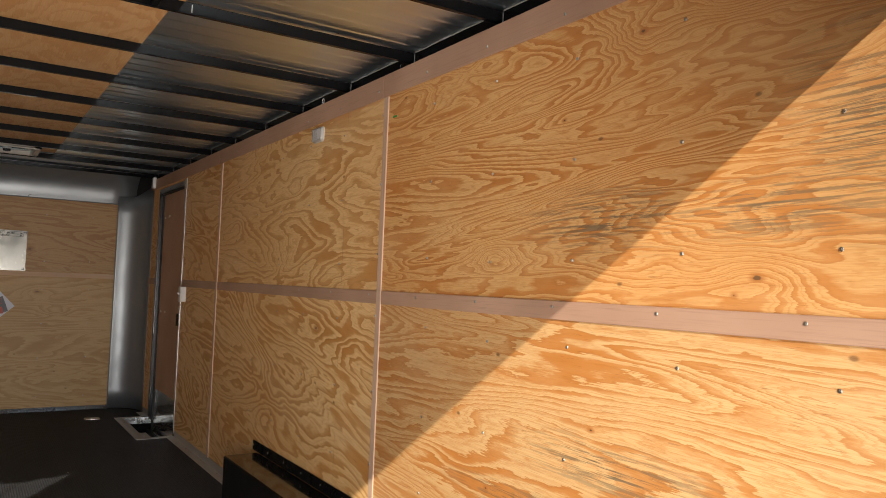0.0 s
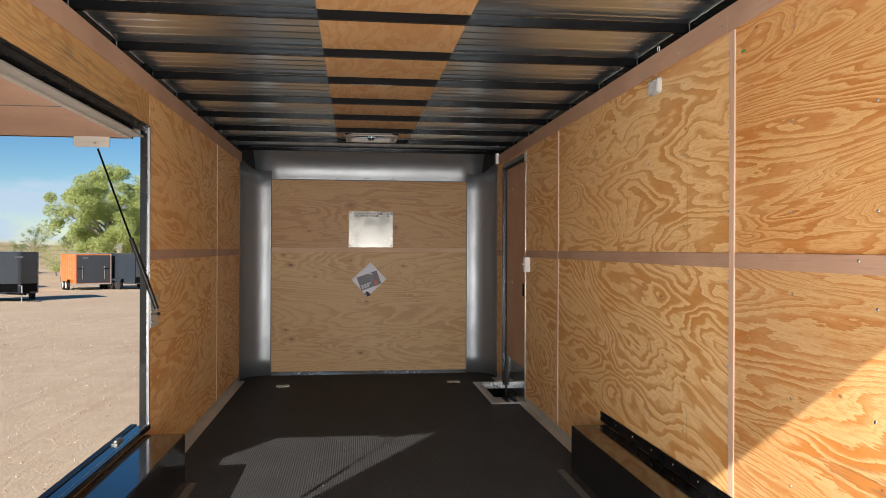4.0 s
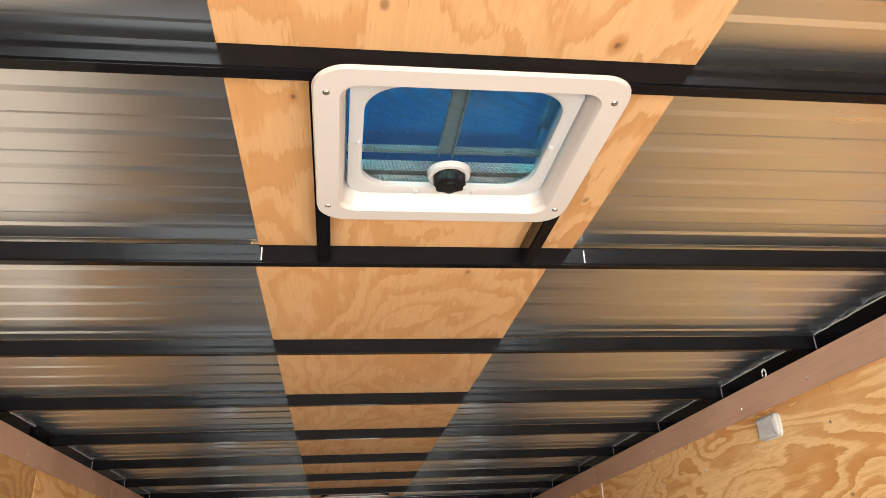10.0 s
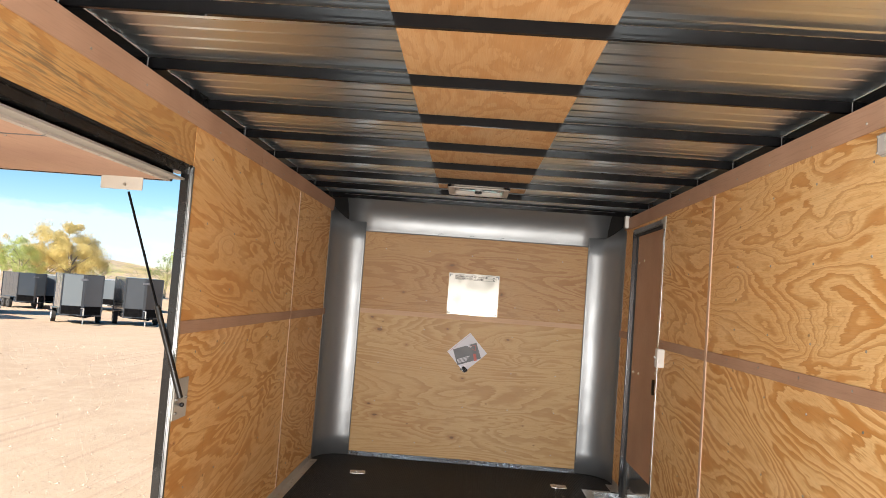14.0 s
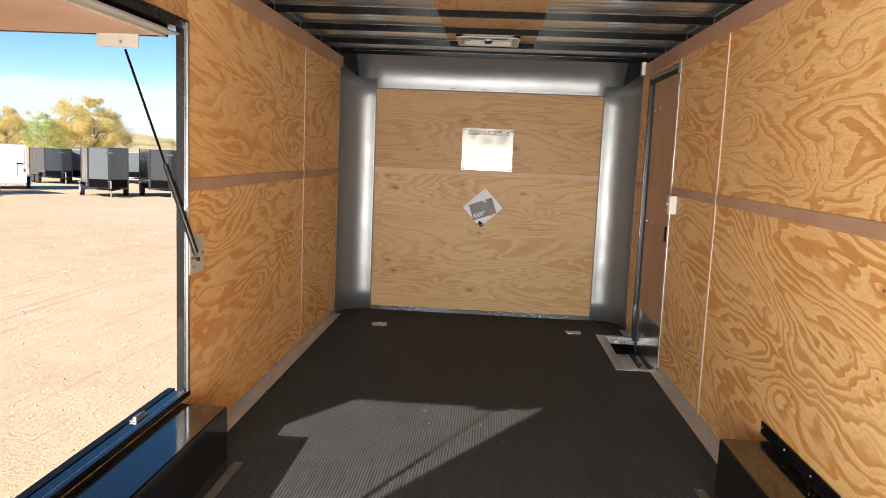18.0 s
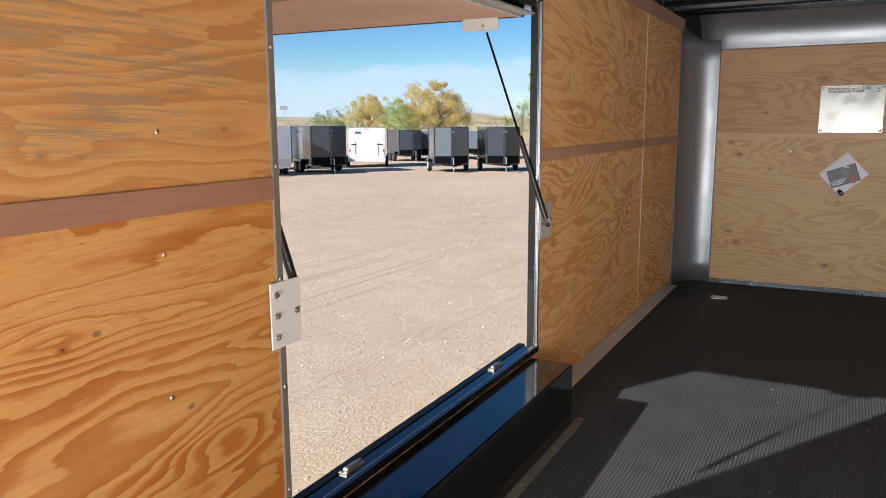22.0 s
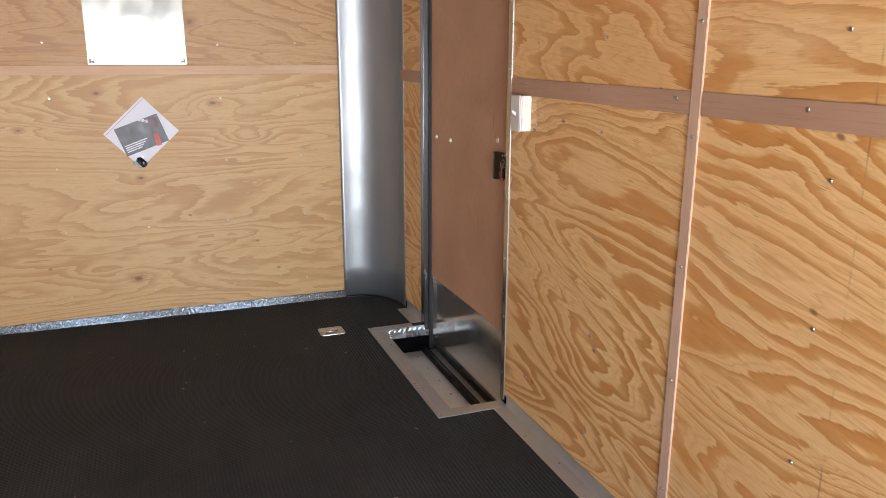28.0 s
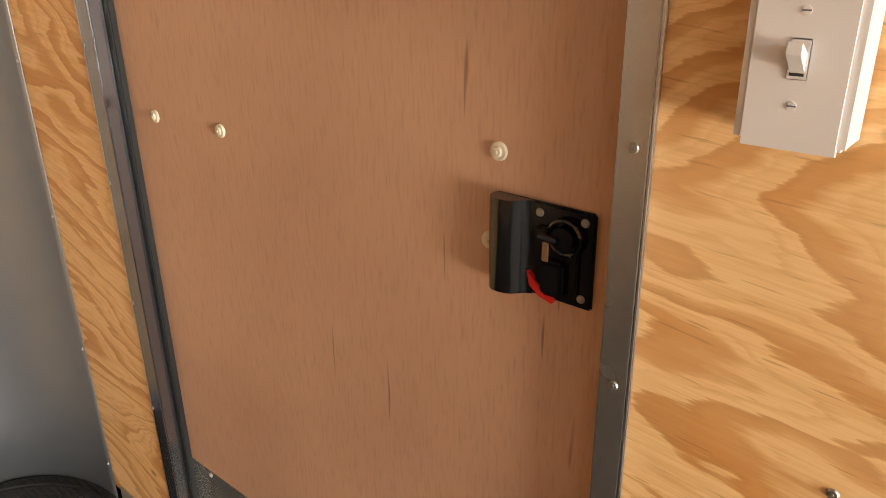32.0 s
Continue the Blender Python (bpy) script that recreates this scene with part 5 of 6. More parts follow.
sill = part("sill", bm, BLACK_GLOSS, window)
bm = box(B(), -0.0035, 0.006, WIN_Y1 - 0.004, WIN_Y1 + 0.014, WIN_Z0 - 0.01, WIN_Z1 + 0.022, 0.001)
tr = part("trim_strip", bm, ALU, window, "bright aluminium trim strip")
bm = box(B(), -0.0035, 0.006, WIN_Y0 - 0.016, WIN_Y0 + 0.006, WIN_Z0 - 0.01, WIN_Z1 + 0.022, 0.001)
tr2 = part("trim_strip", bm, DARK_TRIM, window, "tarnished metal trim strip")
for k in range(6):
    screw(tr2, 0.006, WIN_Y0 - 0.005, WIN_Z0 + 0.1 + 0.28 * k, TO_RIGHT)
bm = box(B(), -0.004, 0.012, WIN_Y0 - 0.01, WIN_Y1 + 0.01, WIN_Z0 - 0.030, WIN_Z0 - 0.002, 0.0015)
part("sill_trim", bm, BLACK_GLOSS, window, "gloss black sill trim")
part("sill_bead", box(B(), -0.0085, -0.0045, WIN_Y0 + 0.004, WIN_Y1 - 0.020, WIN_Z0 - 0.004, WIN_Z0 - 0.0005, 0.0006), ALU, window, "thin bright bead")
for yy in (-3.80, -4.88):
    bm = box(B(), -0.058, -0.028, yy - 0.05, yy + 0.05, WIN_Z0 - 0.004, WIN_Z0 + 0.002, 0.001)
    box(bm, -0.050, -0.036, yy - 0.035, yy + 0.02, WIN_Z0 + 0.002, WIN_Z0 + 0.012, 0.002)
    rod(bm, (-0.043, yy + 0.02, WIN_Z0 + 0.006), (-0.043, yy + 0.048, WIN_Z0 + 0.006), 0.004, 8)
    c = part("catch", bm, ZINC, window, "zinc toggle catch")

flap = thing("hatch_flap", (-0.078, WIN_Y0, 1.822), "raised hatch flap lined with pale lauan, held by gas struts", "hatch flap")
bm = B()
for y0, y1 in ((0.03, 0.893), (0.897, 1.765)):
    box(bm, -1.55, -0.02, y0, y1, 0.0, 0.006)
lin = part("lining", bm, LAUAN_FLAP, flap, "pale pinkish lauan lining")
bm = B()
box(bm, -1.57, 0.0, 0.0, 0.03, -0.002, 0.038, 0.002)
box(bm, -1.57, 0.0, 1.765, 1.79, -0.002, 0.038, 0.002)
box(bm, -1.57, -1.55, 0.03, 1.765, -0.002, 0.038, 0.002)
part("edge_frame", bm, BLACK_STEEL, flap)
bm = box(B(), -1.575, 0.0, -0.005, 1.795, 0.038, 0.044)
part("outer_skin", bm, BLACK_GLOSS, flap)
part("hinge_leaf", box(B(), 0.0005, 0.060, 0.03, 1.765, 0.004, 0.012), HINGE_GREY, flap, "grey hinge leaf")
part("seam_strip", box(B(), -1.55, -0.02, 0.889, 0.901, -0.0015, -0.0002), PRINT_GREY, flap, "dark joint between the lining boards")
bm = box(B(), -0.022, 0.0, 0.03, 1.765, -0.004, 0.010)
hinge = part("hinge_strip", bm, CREAM_PLASTIC, flap, "pale perforated hinge strip")
for k in range(16):
    screw(hinge, -0.011, 0.08 + 0.11 * k, -0.004, TO_DOWN)
for k in range(6):
    for y in (0.06, 0.86, 0.93, 1.73):
        screw(lin, -0.18 - 0.25 * k, y, 0.0, TO_DOWN)

for ball, yf, s in ((Vector((0.060, -3.462, 0.905)), -3.478, 1), (Vector((-0.030, -5.125, 0.93)), -5.19, -1)):
    st = thing("gas_strut", ball, "black gas strut holding up the hatch flap", "gas strut", "gas struts")
    a, b = Vector((0, 0, 0)), Vector((-0.252, yf + 0.012 * s, 1.778)) - ball
    mid = a.lerp(b, 0.45)
    part("cylinder", rod(B(), a.lerp(b, 0.03), mid, 0.0125, 14), BLACK_PLASTIC, st, smooth=True)
    part("rod", rod(B(), mid, b.lerp(a, 0.02), 0.0052, 10), BLACK_STEEL, st, smooth=True)
    for p in (a, b):
        bm = B()
        bmesh.ops.create_icosphere(bm, subdivisions=2, radius=0.010, matrix=Matrix.Translation(p))
        part("end_socket", bm, BLACK_PLASTIC, st, smooth=True)
    if s > 0:
        part("stud", rod(B(), (-0.052, 0.055, -0.008), a, 0.005, 8), ZINC, st)
    # wall bracket
    if s > 0:
        y0, y1, z0, z1 = -3.425, -3.272, 0.826, 0.997
    else:
        y0, y1, z0, z1 = -5.274, -5.160, 0.812, 0.980
    br = thing("strut_bracket", (0.006, (y0 + y1) / 2, z0), "matt aluminium bracket plate screwed beside the hatch", "bracket", "strut brackets")
    h, w2 = z1 - z0, (y1 - y0) / 2
    bm = box(B(), 0.0, 0.004, -w2, w2, 0.0, h, 0.001)
    part("plate", bm, ALU_BRACKET, br)
    bm = box(B(), 0.0035, 0.0075, w2 * 0.2 * s - 0.002, w2 * 0.2 * s + 0.002, 0.01, h - 0.01)
    for y, z in ((-w2 * 0.7, 0.03), (-w2 * 0.7, h / 2), (-w2 * 0.7, h - 0.03), (w2 * 0.62, h * 0.5)):
        bmm = rod(B(), (0.004, y, z), (0.009, y, z), 0.0075, 6)
        rod(bmm, (0.009, y, z), (0.015, y, z), 0.004, 8)
        part("bolt", bmm, ZINC, br)
    bm.free()
    # bracket on the flap
    fb = thing("flap_bracket", (-0.272, yf, 1.768), "pale metal bracket plate under the hatch flap", "bracket", "flap brackets")
    part("plate", box(B(), -0.088, 0.088, -0.003, 0.003, 0.0, 0.055, 0.001), ALU_BRACKET, fb)
    part("bolt", rod(B(), (0.016, -0.003, 0.02), (0.016, -0.014, 0.02), 0.006, 6), ZINC, fb)

# ---------------------------------------------------------------- litter on the floor
rl = np.random.default_rng(23)
bm = B()
for _ in range(70):
    x, y = rl.uniform(0.32, 2.12), rl.uniform(-5.6, -0.4)
    a, half, wide = rl.uniform(0, 3.14), rl.uniform(0.002, 0.007), rl.uniform(0.0006, 0.0018)
    ux, uy = math.cos(a), math.sin(a)
    low = [bm.verts.new((x + ux * p * half - uy * q * wide, y + uy * p * half + ux * q * wide, 0.0004)) for p, q in ((-1, -1), (1, -1), (1, 1), (-1, 1))]
    tip = [bm.verts.new((v.co.x, v.co.y, 0.0016)) for v in low]
    for k in range(4):
        bm.faces.new((low[k], low[(k + 1) % 4], tip[(k + 1) % 4], tip[k]))
    bm.faces.new(tip)
tagged(solid("wood_chips", bm, painted("pale wood chips", (0.36, 0.31, 0.25), 0.8, 0.2)), "tiny pale wood chips scattered on the dark floor", "debris", "", "stuff")

# ---------------------------------------------------------------- outside
YARD_FROM = Vector((1.25, -6.56))


def out_at(angle, d):
    """A place outside by its direction (radians to the left of the trailer's axis) and distance."""
    return YARD_FROM.x - math.sin(angle) * d, YARD_FROM.y + math.cos(angle) * d


def ground_z(x, y):
    d = (x - 1.0) * -0.55 + (y + 6.5) * 0.83
    return GROUND - 0.0187 * min(max(d, 0.0), 56.0)


bm = B()
xs = [-3000, -900, -400, -200, -100] + [-80 + 4 * k for k in range(31)] + [60, 100, 200, 600, 3000]
ysx = [-3000, -600, -200, -60] + [-40 + 4 * k for k in range(31)] + [100, 140, 240, 600, 3000]
grid = [[bm.verts.new((x, y, ground_z(x, y))) for x in xs] for y in ysx]
for j in range(len(ysx) - 1):
    for i in range(len(xs) - 1):
        bm.faces.new((grid[j][i], grid[j][i + 1], grid[j + 1][i + 1], grid[j + 1][i]))
ground = structure("ground", bm, GRAVEL, "pinkish gravel yard with tyre tracks", "ground", True)

# loose stones near the trailer
rng = np.random.default_rng(5)
STONE = Mat("stone", rough=0.85)
gi = STONE.t.nodes.new("ShaderNodeNewGeometry")
STONE.color(STONE.ramp(gi.outputs["Random Per Island"], (0.0, (0.20, 0.14, 0.10)), (0.4, (0.42, 0.30, 0.22)), (0.75, (0.55, 0.43, 0.34)), (1.0, (0.44, 0.35, 0.27))))
octa_v = np.array([(1, 0, 0), (-1, 0, 0), (0, 1, 0), (0, -1, 0), (0, 0, 1), (0, 0, -0.5)], float)
octa_f = np.array([(0, 2, 4), (2, 1, 4), (1, 3, 4), (3, 0, 4), (2, 0, 5), (1, 2, 5), (3, 1, 5), (0, 3, 5)])
count = 9000
dist = 2.0 + 26.0 * rng.random(count) ** 1.3
ang = rng.uniform(0.15, 1.35, count)
px, py = YARD_FROM.x - np.sin(ang) * dist, YARD_FROM.y + np.cos(ang) * dist
keep = px < -0.4
px, py, dist = px[keep], py[keep], dist[keep]
size = (0.004 + 0.012 * rng.random(len(px)) ** 3) * (0.8 + dist * 0.03)
verts, faces = [], []
for n in range(len(px)):
    s3 = size[n] * rng.uniform(0.6, 1.3, 3)
    a = rng.uniform(0, 6.28)
    rot = np.array([(math.cos(a), -math.sin(a), 0), (math.sin(a), math.cos(a), 0), (0, 0, 1)])
    verts.append((octa_v * s3) @ rot.T + (px[n], py[n], ground_z(px[n], py[n]) + 0.2 * size[n]))
    faces.append(octa_f + 6 * n)
me = bpy.data.meshes.new("loose_stones")
me.from_pydata(np.concatenate(verts).tolist(), [], np.concatenate(faces).tolist())
me.materials.append(STONE.m)
tagged(new("loose_stones", me), "loose stones scattered over the gravel yard", "stones", "", "stuff")

# hills
HILL = Mat("dry hillside", rough=0.95)
hn = HILL.noise(HILL.coords((1, 1, 1.5)), 0.03, 5.0, 0.65)
HILL.color(HILL.ramp(hn, (0.35, (0.16, 0.17, 0.09)), (0.5, (0.40, 0.31, 0.19)), (0.7, (0.50, 0.39, 0.26))))
bm = B()
prev = None
for k in range(121):
    a = -0.35 + 1.75 * k / 120
    d = 620 + 90 * math.sin(a * 5.0)
    x, y = out_at(a, d)
    hgt = 2.0 + 3.0 * (0.5 + 0.5 * math.sin(a * 9.0 + 1.4)) + 2.2 * noise.noise((a * 14, 0.3, 0)) + (5.0 if 0.40 < a < 0.50 else 0.0) * (1 - abs(a - 0.45) / 0.05)
    x1, y1 = out_at(a, d - 140)
    x2, y2 = out_at(a, d + 300)
    col = [bm.verts.new((x1, y1, -2.2)), bm.verts.new(((x + x1) / 2, (y + y1) / 2, -0.5 + hgt * 0.35)), bm.verts.new((x, y, hgt)), bm.verts.new((x2, y2, hgt * 0.9))]
    if prev:
        for j in range(3):
            bm.faces.new((prev[j], col[j], col[j + 1], prev[j + 1]))
    prev = col
structure("backdrop", bm, HILL.m, "low dry hills on the horizon", "hills", True)

# trees
BARK = painted("grey bark", (0.26, 0.22, 0.17), 0.9, 0.4, scale=3.0)
LEAF_YELLOW = leaf("autumn leaves", (0.68, 0.55, 0.25), (0.58, 0.50, 0.20))
LEAF_GREEN = leaf("green leaves", (0.38, 0.46, 0.16), (0.54, 0.57, 0.23))
LEAF_DARK = leaf("dark green leaves", (0.14, 0.21, 0.06), (0.30, 0.33, 0.10))


def tree(angle, d, height, width, leaf_mat, seed, label, leaves=10000, low=0.12):
    r = np.random.default_rng(seed)
    x, y = out_at(angle, d)
    z = ground_z(x, y)
    t = thing("tree", (x, y, z), label, "tree", "trees beyond the yard")
    bm = B()
    limbs = []
    top = Vector((r.uniform(-0.3, 0.3), r.uniform(-0.3, 0.3), height * 0.55))
    rod(bm, (0, 0, -0.1), top * 0.5, height * 0.034, 10, height * 0.024)
    rod(bm, top * 0.5, top, height * 0.024, 8, height * 0.014)
    for k in range(11):
        a = 6.283 * k / 11 + r.uniform(-0.3, 0.3)
        s = top * r.uniform(0.42, 0.98)
        reach = width * r.uniform(0.25, 0.5)
        e = s + Vector((math.cos(a) * reach, math.sin(a) * reach, height * r.uniform(0.08, 0.34)))
        rod(bm, s, s.lerp(e, 0.5) + Vector((0, 0, 0.1)), height * 0.012, 6, height * 0.008)
        rod(bm, s.lerp(e, 0.5) + Vector((0, 0, 0.1)), e, height * 0.008, 5, height * 0.003)
        limbs.append(e)
    limbs.append(top + Vector((0, 0, height * 0.25)))
    part("trunk", bm, BARK, t)
    # clumps of leaves round the limb ends, with gaps between them
    cents = []
    for e in limbs:
        for _ in range(6):
            c = np.array(e) + r.normal(0, 1, 3) * (width * 0.12, width * 0.12, height * 0.11) - (0, 0, height * 0.04)
            cents.append((c, r.uniform(0.07, 0.15) * width))
    for _ in range(46):
        a, q = r.uniform(0, 6.283), r.random() ** 0.5
        h = r.uniform(-1, 1)
        s = math.sqrt(max(0.05, 1 - h * h)) * q * width * 0.46
        cents.append((np.array((math.cos(a) * s, math.sin(a) * s, height * (0.54 + 0.38 * h))), r.uniform(0.06, 0.12) * width))
    which = r.integers(0, len(cents), leaves)
    way = r.normal(0, 1, (leaves, 3))
    way /= np.linalg.norm(way, axis=1)[:, None]
    rad = r.random(leaves) ** 0.45
    c = np.array([cents[w][0] for w in which]) + way * (rad * np.array([cents[w][1] for w in which]))[:, None] * (1, 1, 0.8)
    c[:, 2] = np.maximum(c[:, 2], height * low * (0.8 + 0.3 * r.random(leaves)))
    over = c[:, 2] > height
    c[over, 2] = height - (c[over, 2] - height) * 1.6 - height * 0.10 * r.random(over.sum())
    u = r.normal(0, 1, (leaves, 3))
    u /= np.linalg.norm(u, axis=1)[:, None]
    v = np.cross(u, r.normal(0, 1, (leaves, 3)))
    v /= np.linalg.norm(v, axis=1)[:, None]
    s = (0.042 + 0.05 * r.random(leaves))[:, None] * (height / 9.0)
    quad = np.stack([c - u * s, c - v * s * 0.55, c + u * s, c + v * s * 0.55], 1).reshape(-1, 3)
    me = bpy.data.meshes.new("crown")
    me.from_pydata(quad.tolist(), [], np.arange(leaves * 4).reshape(-1, 4).tolist())
    me.materials.append(leaf_mat)
    ob = new("crown", me)
    ob.parent = t


tree(0.4960, 88, 7.7, 7.0, LEAF_YELLOW, 1, "tall yellowing tree in autumn leaf", 60000)
tree(0.5212, 92, 5.8, 5.0, LEAF_YELLOW, 2, "yellowing tree in autumn leaf", 34000)
tree(0.5823, 90, 6.4, 5.0, LEAF_YELLOW, 3, "yellowing broad tree in autumn leaf", 36000)
tree(0.5473, 84, 5.7, 3.8, LEAF_GREEN, 4, "green tree between yellowing trees", 24000)
tree(0.6023, 95, 5.6, 4.0, LEAF_GREEN, 7, "small green and yellow tree")
tree(0.6324, 86, 4.6, 3.6, LEAF_DARK, 5, "small dark green tree", 12000)
tree(0.6489, 96, 4.2, 3.2, LEAF_DARK, 6, "small dark green tree", 9000)
tree(0.3090, 72, 10.6, 8.2, LEAF_GREEN, 8, "tall light green cottonwood tree", 70000, 0.1)
tree(0.2688, 78, 9.6, 6.5, LEAF_GREEN, 9, "light green cottonwood tree", 45000, 0.1)
tree(0.3869, 96, 5.2, 4.0, LEAF_DARK, 10, "small dark green tree", 9000)
tree(0.3638, 84, 3.4, 6.5, LEAF_YELLOW, 11, "low yellow shrub beyond the trailers", 12000, 0.05)
tree(0.3447, 80, 3.6, 6.0, LEAF_GREEN, 12, "low green shrub beyond the trailers", 12000, 0.05)
tree(0.4215, 110, 4.4, 5.0, LEAF_YELLOW, 13, "low yellow shrub beyond the trailers", 9000, 0.05)
tree(0.4617, 105, 4.0, 5.0, LEAF_GREEN, 14, "low green shrub beyond the trailers", 9000, 0.05)
tree(0.7281, 130, 3.4, 3.4, LEAF_DARK, 15, "low dark shrub on the hillside", 1500, 0.05)
tree(0.6812, 140, 3.6, 3.4, LEAF_DARK, 16, "low dark shrub on the hillside", 1500, 0.05)

# roadside sign on three poles
sx, sy = out_at(0.7039, 150)
sg = thing("pole_sign", (sx, sy, ground_z(sx, sy)), "red and white roadside sign on three thin poles", "sign", "", math.degrees(0.7039))
SIGN_W = painted("white sign face", (0.75, 0.75, 0.75), 0.4, 0.1)
SIGN_R = painted("red sign face", (0.55, 0.02, 0.03), 0.4, 0.1)
POLE = painted("grey pole", (0.35, 0.35, 0.35), 0.5, 0.2)
zt = 3.9 - ground_z(sx, sy)
part("panel", box(B(), -2.25, 2.25, -0.12, 0.12, zt - 0.4, zt + 0.4, 0.03), SIGN_W, sg)
part("panel", box(B(), -1.5, -0.1, -0.16, -0.125, zt - 0.33, zt + 0.33), SIGN_R, sg, "red panel")
part("panel", box(B(), 0.8, 2.1, -0.16, -0.125, zt - 0.36, zt + 0.36), POLE, sg, "grey panel")
for k in (-2.0, 0.0, 2.0):
    part("pole", rod(B(), (k * 0.85, 0, 0), (k * 0.85, 0, zt - 0.4), 0.07, 8), POLE, sg)

# parked cargo trailers
PAINT_BLACK = painted("black trailer skin", (0.034, 0.043, 0.054), 0.12, 0.06, 0.35, 1.0)
PAINT_GREY = painted("charcoal trailer skin", (0.105, 0.125, 0.14), 0.16, 0.10, 0.35, 1.0)
PAINT_WHITE = painted("white trailer skin", (0.80, 0.81, 0.82), 0.22, 0.06, 0.3, 1.0)
PAINT_ORANGE = painted("orange trailer skin", (0.72, 0.20, 0.03), 0.2, 0.08, 0.5, 1.0)
TYRE = painted("tyre rubber", (0.014, 0.014, 0.014), 0.8, 0.3)
RIM_W = painted("white rim", (0.7, 0.7, 0.7), 0.35, 0.1)
RIM_B = painted("black rim", (0.03, 0.03, 0.03), 0.35, 0.1)
GLASS_RED = painted("red marker lens", (0.5, 0.02, 0.01), 0.25, 0.0)


def cargo_trailer(angle, d, turn, length, width, height, skin, trim, rim, label, nose=0.55, axles=2, door_mat=None):
    """An enclosed trailer. turn: degrees by which its nose points away from the trailer's own axis to the left."""
    x, y = out_at(angle, d)
    t = thing("cargo_trailer", (x, y, ground_z(x, y)), label, "trailer", "parked trailers", turn)
    hw, f, top = width / 2, 0.46, height
    yb, yn = -length / 2, length / 2
    bm = B()
    prism(bm, [(-hw, yb), (hw, yb), (hw, yn - nose), (0.06, yn), (-0.06, yn), (-hw, yn - nose)], 2, f, top - 0.03)
    body = part("body", bm, skin, t)
    bm = B()
    prism(bm, [(-hw - 0.01, yb - 0.01), (hw + 0.01, yb - 0.01), (hw + 0.01, yn - nose), (0.06, yn + 0.012), (-0.06, yn + 0.012), (-hw - 0.01, yn - nose)], 2, top - 0.03, top)
    part("roof", bm, trim, t)
    for sx_ in (-1, 1):
        part("corner_trim", box(B(), sx_ * hw - 0.03, sx_ * hw + 0.03, yn - nose - 0.03, yn - nose + 0.03, f, top - 0.03, 0.006), trim, t)
        part("corner_trim", box(B(), sx_ * hw - 0.03, sx_ * hw + 0.03, yb - 0.015, yb + 0.03, f, top - 0.03, 0.006), trim, t)
    part("nose_trim", box(B(), -0.065, 0.065, yn - 0.02, yn + 0.015, f, top - 0.03, 0.006), trim, t)
    bm = B()
    prism(bm, [(-hw - 0.008, yb - 0.008), (hw + 0.008, yb - 0.008), (hw + 0.008, yn - nose), (0.06, yn + 0.014), (-0.06, yn + 0.014), (-hw - 0.008, yn - nose)], 2, f - 0.05, f + 0.02)
    part("bottom_rail", bm, trim, t)
    bm = B()
    prism(bm, [(-hw - 0.007, yn - nose - 0.05), (-hw - 0.007, yn - nose), (-0.06, yn + 0.012), (0.06, yn + 0.012), (hw + 0.007, yn - nose), (hw + 0.007, yn - nose - 0.05)], 2, f + 0.02, f + 0.42)
    part("stone_guard", bm, BLACK_STEEL if skin is not PAINT_WHITE else ALU_TRIM, t)
    # panel seams
    k = 1
    while k * 0.61 < length - nose:
        for sx_ in (-1, 1):
            bm = box(B(), sx_ * (hw + 0.002) - 0.002, sx_ * (hw + 0.002) + 0.002, yb + k * 0.61 - 0.006, yb + k * 0.61 + 0.006, f + 0.03, top - 0.04)
            part("panel_seam", bm, trim, body)
        k += 1
    # rear door with bars
    bm = box(B(), -hw + 0.07, hw - 0.07, yb - 0.03, yb - 0.002, f + 0.06, top - 0.10, 0.006)
    dr = part("rear_door", bm, door_mat or skin, t)
    for sx_ in (-1, 1):
        part("lock_bar", rod(B(), (sx_ * hw * 0.62, yb - 0.045, f + 0.30), (sx_ * hw * 0.62, yb - 0.045, f + 1.15), 0.014, 8), trim, dr)
        part("tail_light", box(B(), sx_ * hw * 0.92 - 0.04, sx_ * hw * 0.92 + 0.04, yb - 0.035, yb - 0.012, f + 0.55, f + 0.70, 0.006), GLASS_RED, t)
    for sx_ in (-1, 1):
        part("door_handle", box(B(), sx_ * hw * 0.72 - 0.16, sx_ * hw * 0.72 + 0.16, yb - 0.065, yb - 0.031, f + 0.98, f + 1.03, 0.006), BLACK_STEEL, dr)
    part("badge", box(B(), -0.16, 0.16, yn - 0.02, yn + 0.022, top - 0.30, top - 0.20, 0.004), PRINT_GREY, t)
    part("licence_panel", box(B(), -hw * 0.62, -hw * 0.30, yb - 0.036, yb - 0.031, top - 0.34, top - 0.20), PRINT_GREY, dr)
    # wheels and guards
    ax = [-0.42, 0.42] if axles == 2 else [0.0]
    for sx_ in (-1, 1):
        for a in ax:
            wh = part("wheel", rod(B(), (sx_ * (hw + 0.02), a - 0.25, 0.33), (sx_ * (hw + 0.21), a - 0.25, 0.33), 0.33, 24), TYRE, t)
            bm = rod(B(), (sx_ * (hw + 0.205), a - 0.25, 0.33), (sx_ * (hw + 0.216), a - 0.25, 0.33), 0.20, 18)
            rod(bm, (sx_ * (hw + 0.21), a - 0.25, 0.33), (sx_ * (hw + 0.24), a - 0.25, 0.33), 0.06, 10)
            part("rim", bm, rim, wh)
        bm = box(B(), sx_ * (hw + 0.12) - 0.12, sx_ * (hw + 0.12) + 0.12, ax[0] - 0.65, ax[-1] + 0.15, 0.70, 0.73, 0.01)
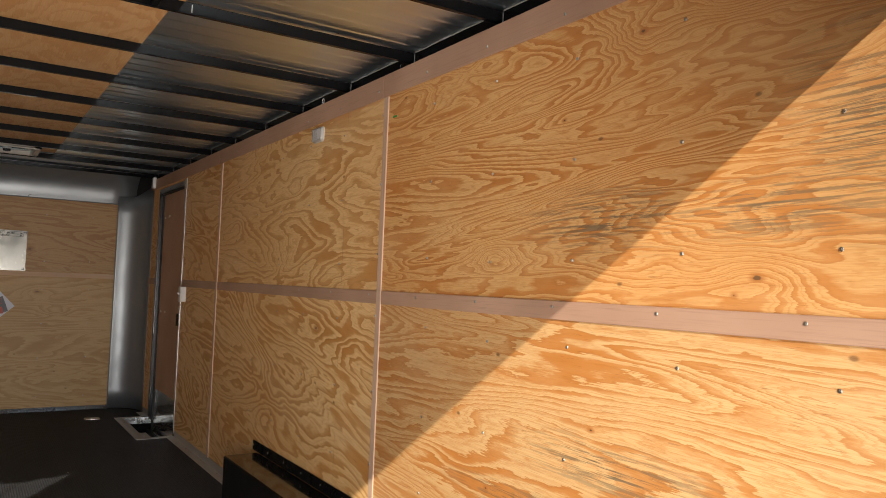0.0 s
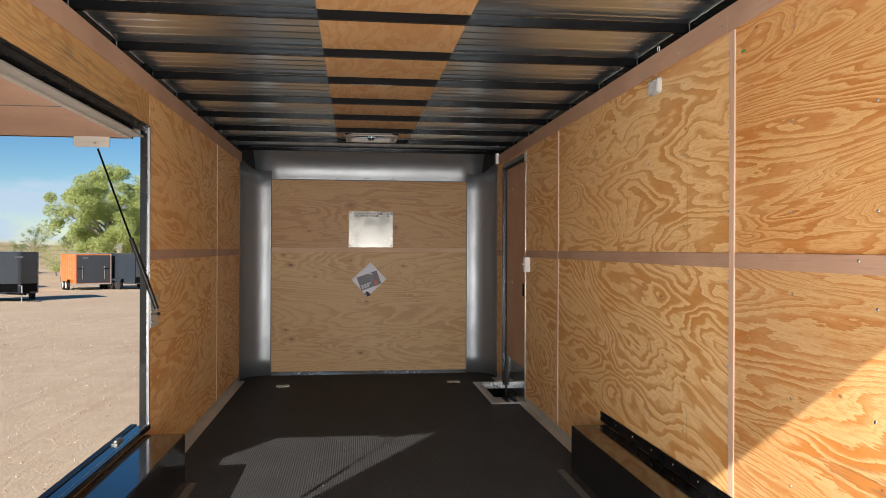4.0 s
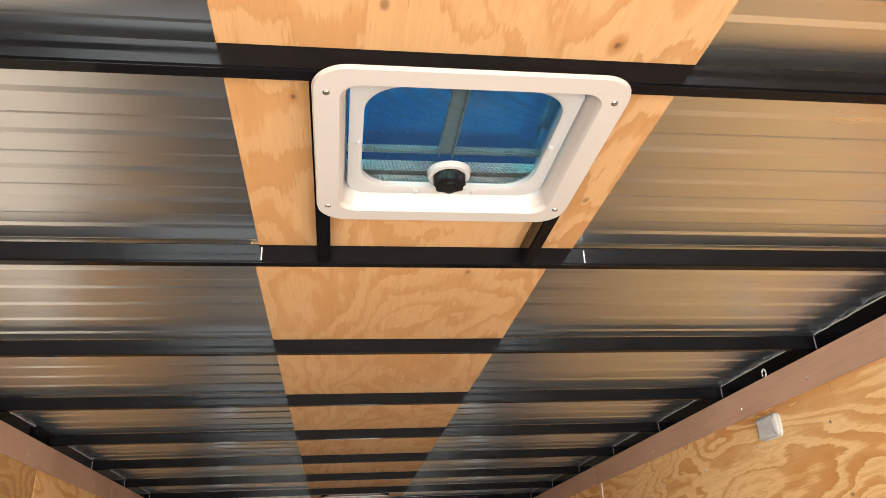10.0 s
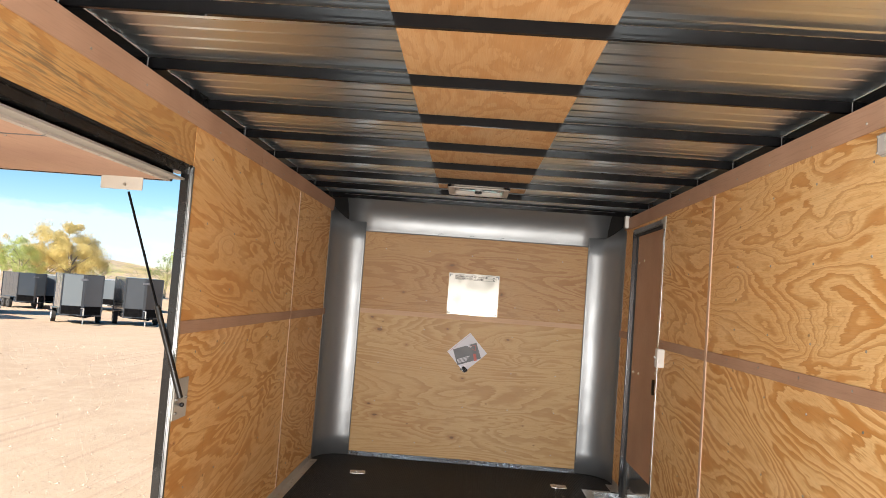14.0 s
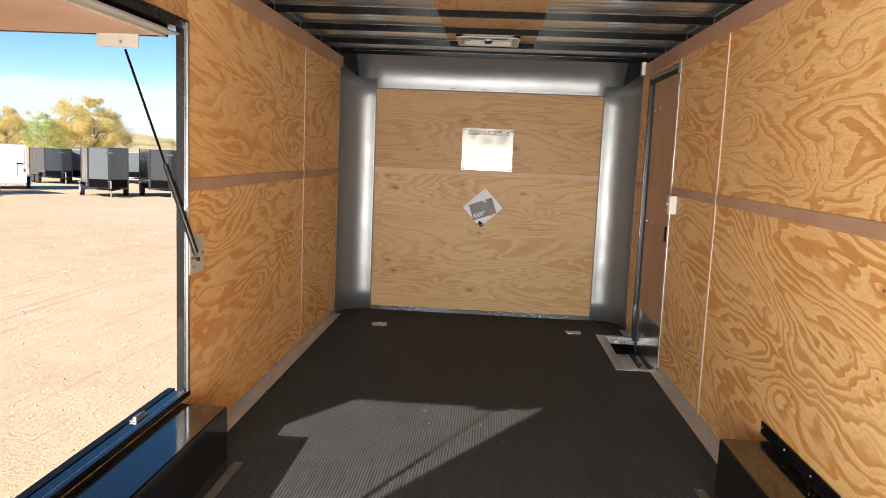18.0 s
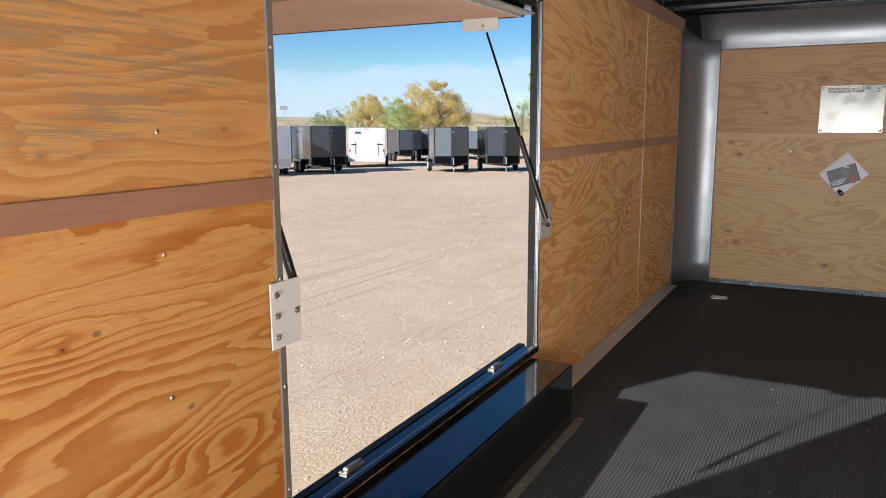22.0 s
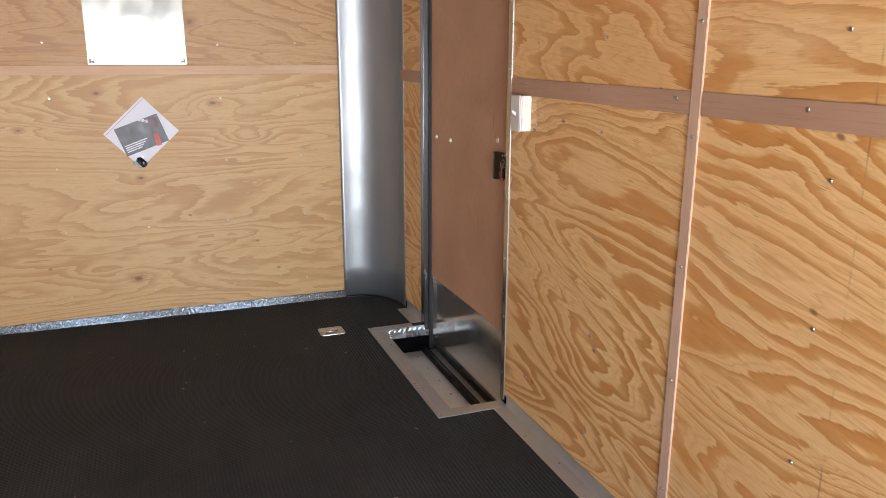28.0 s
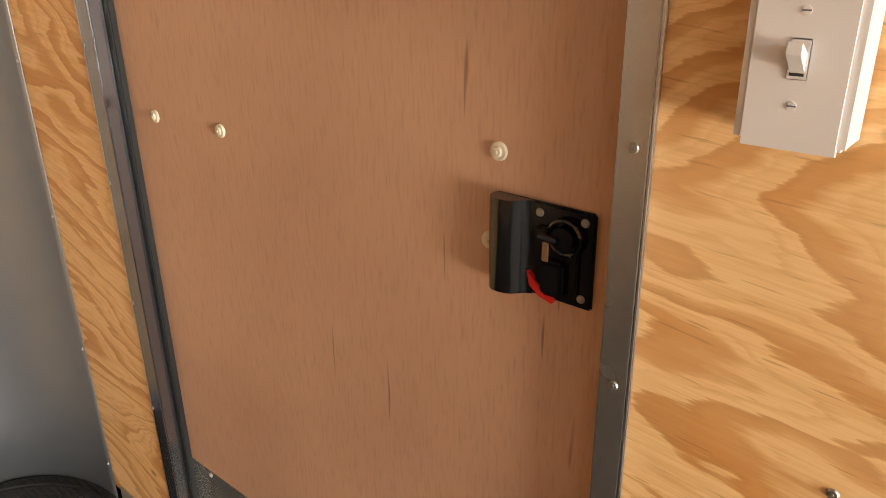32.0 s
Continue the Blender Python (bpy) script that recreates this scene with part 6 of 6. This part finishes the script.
        box(bm, sx_ * (hw + 0.23) - 0.01, sx_ * (hw + 0.23) + 0.01, ax[0] - 0.65, ax[-1] + 0.15, 0.60, 0.72, 0.004)
        part("mudguard", bm, skin, t)
    # drawbar, coupler and jack
    bm = B()
    for sx_ in (-1, 1):
        rod(bm, (sx_ * hw * 0.7, yn - nose - 0.2, f - 0.04), (0.0, yn + 1.05, f - 0.02), 0.045, 6)
    box(bm, -0.05, 0.05, yn + 0.95, yn + 1.25, f - 0.06, f + 0.05, 0.01)
    part("drawbar", bm, rim if rim is RIM_W and skin is PAINT_WHITE else BLACK_STEEL, t)
    bm = rod(B(), (0.0, yn + 0.55, 0.03), (0.0, yn + 0.55, f + 0.35), 0.032, 10)
    rod(bm, (0.0, yn + 0.55, 0.0), (0.0, yn + 0.55, 0.03), 0.09, 12)
    rod(bm, (0.0, yn + 0.55, f + 0.35), (0.14, yn + 0.55, f + 0.35), 0.012, 8)
    part("jack", bm, ALU_TRIM, t)
    bm = B()
    for k in range(3):
        box(bm, -0.12 + 0.1 * k, -0.08 + 0.1 * k, yb - 0.016, yb - 0.010, top - 0.08, top - 0.05)
    part("marker_light", bm, GLASS_RED, t)
    return t


# turn 0 points the nose along +y
cargo_trailer(0.7255, 40.5, 231, 4.6, 2.1, 2.48, PAINT_WHITE, PAINT_WHITE, RIM_W, "white cargo trailer with a blunt nose and chrome jack", 0.2)
cargo_trailer(0.6920, 47, 200, 4.2, 2.0, 2.5, PAINT_WHITE, ALU_TRIM, RIM_W, "white cargo trailer behind the first row")
cargo_trailer(0.6525, 42.5, 234.5, 4.2, 1.9, 2.52, PAINT_BLACK, PAINT_BLACK, RIM_B, "gloss black tandem-axle cargo trailer with a blunt nose", 0.35)
cargo_trailer(0.5894, 49.5, 33, 4.9, 2.25, 2.45, PAINT_WHITE, PAINT_WHITE, RIM_W, "white cargo trailer showing its closed rear ramp door", 0.6)
cargo_trailer(0.5390, 58, 232, 3.2, 1.75, 2.35, PAINT_BLACK, PAINT_BLACK, RIM_B, "black cargo trailer parked further back", 0.6)
cargo_trailer(0.5113, 60, 215, 4.0, 1.9, 2.3, PAINT_GREY, ALU_TRIM, RIM_B, "charcoal cargo trailer parked further back", 0.5)
cargo_trailer(0.4830, 41.5, 215, 3.2, 1.8, 2.40, PAINT_GREY, PAINT_BLACK, RIM_W, "charcoal cargo trailer with black corner trims", 0.35, 1)
cargo_trailer(0.4464, 60, 215, 4.0, 1.9, 2.25, PAINT_GREY, ALU_TRIM, RIM_B, "charcoal cargo trailer parked further back", 0.5)
cargo_trailer(0.4170, 42.0, 214, 3.6, 1.75, 2.40, PAINT_BLACK, PAINT_BLACK, RIM_B, "gloss black single-axle cargo trailer with a blunt nose", 0.35, 1)
cargo_trailer(0.3364, 56.5, 33, 4.6, 2.2, 2.45, PAINT_ORANGE, ALU_TRIM, RIM_W, "orange cargo trailer with a black rear door in a silver frame", 0.6, 2, PAINT_BLACK)
cargo_trailer(0.2823, 55, 232, 4.6, 2.1, 2.45, PAINT_BLACK, PAINT_BLACK, RIM_B, "gloss black cargo trailer beside an orange one", 0.6)
cargo_trailer(0.2415, 53, 215, 4.6, 2.1, 2.45, PAINT_BLACK, ALU_TRIM, RIM_B, "black cargo trailer at the end of the row", 0.6)
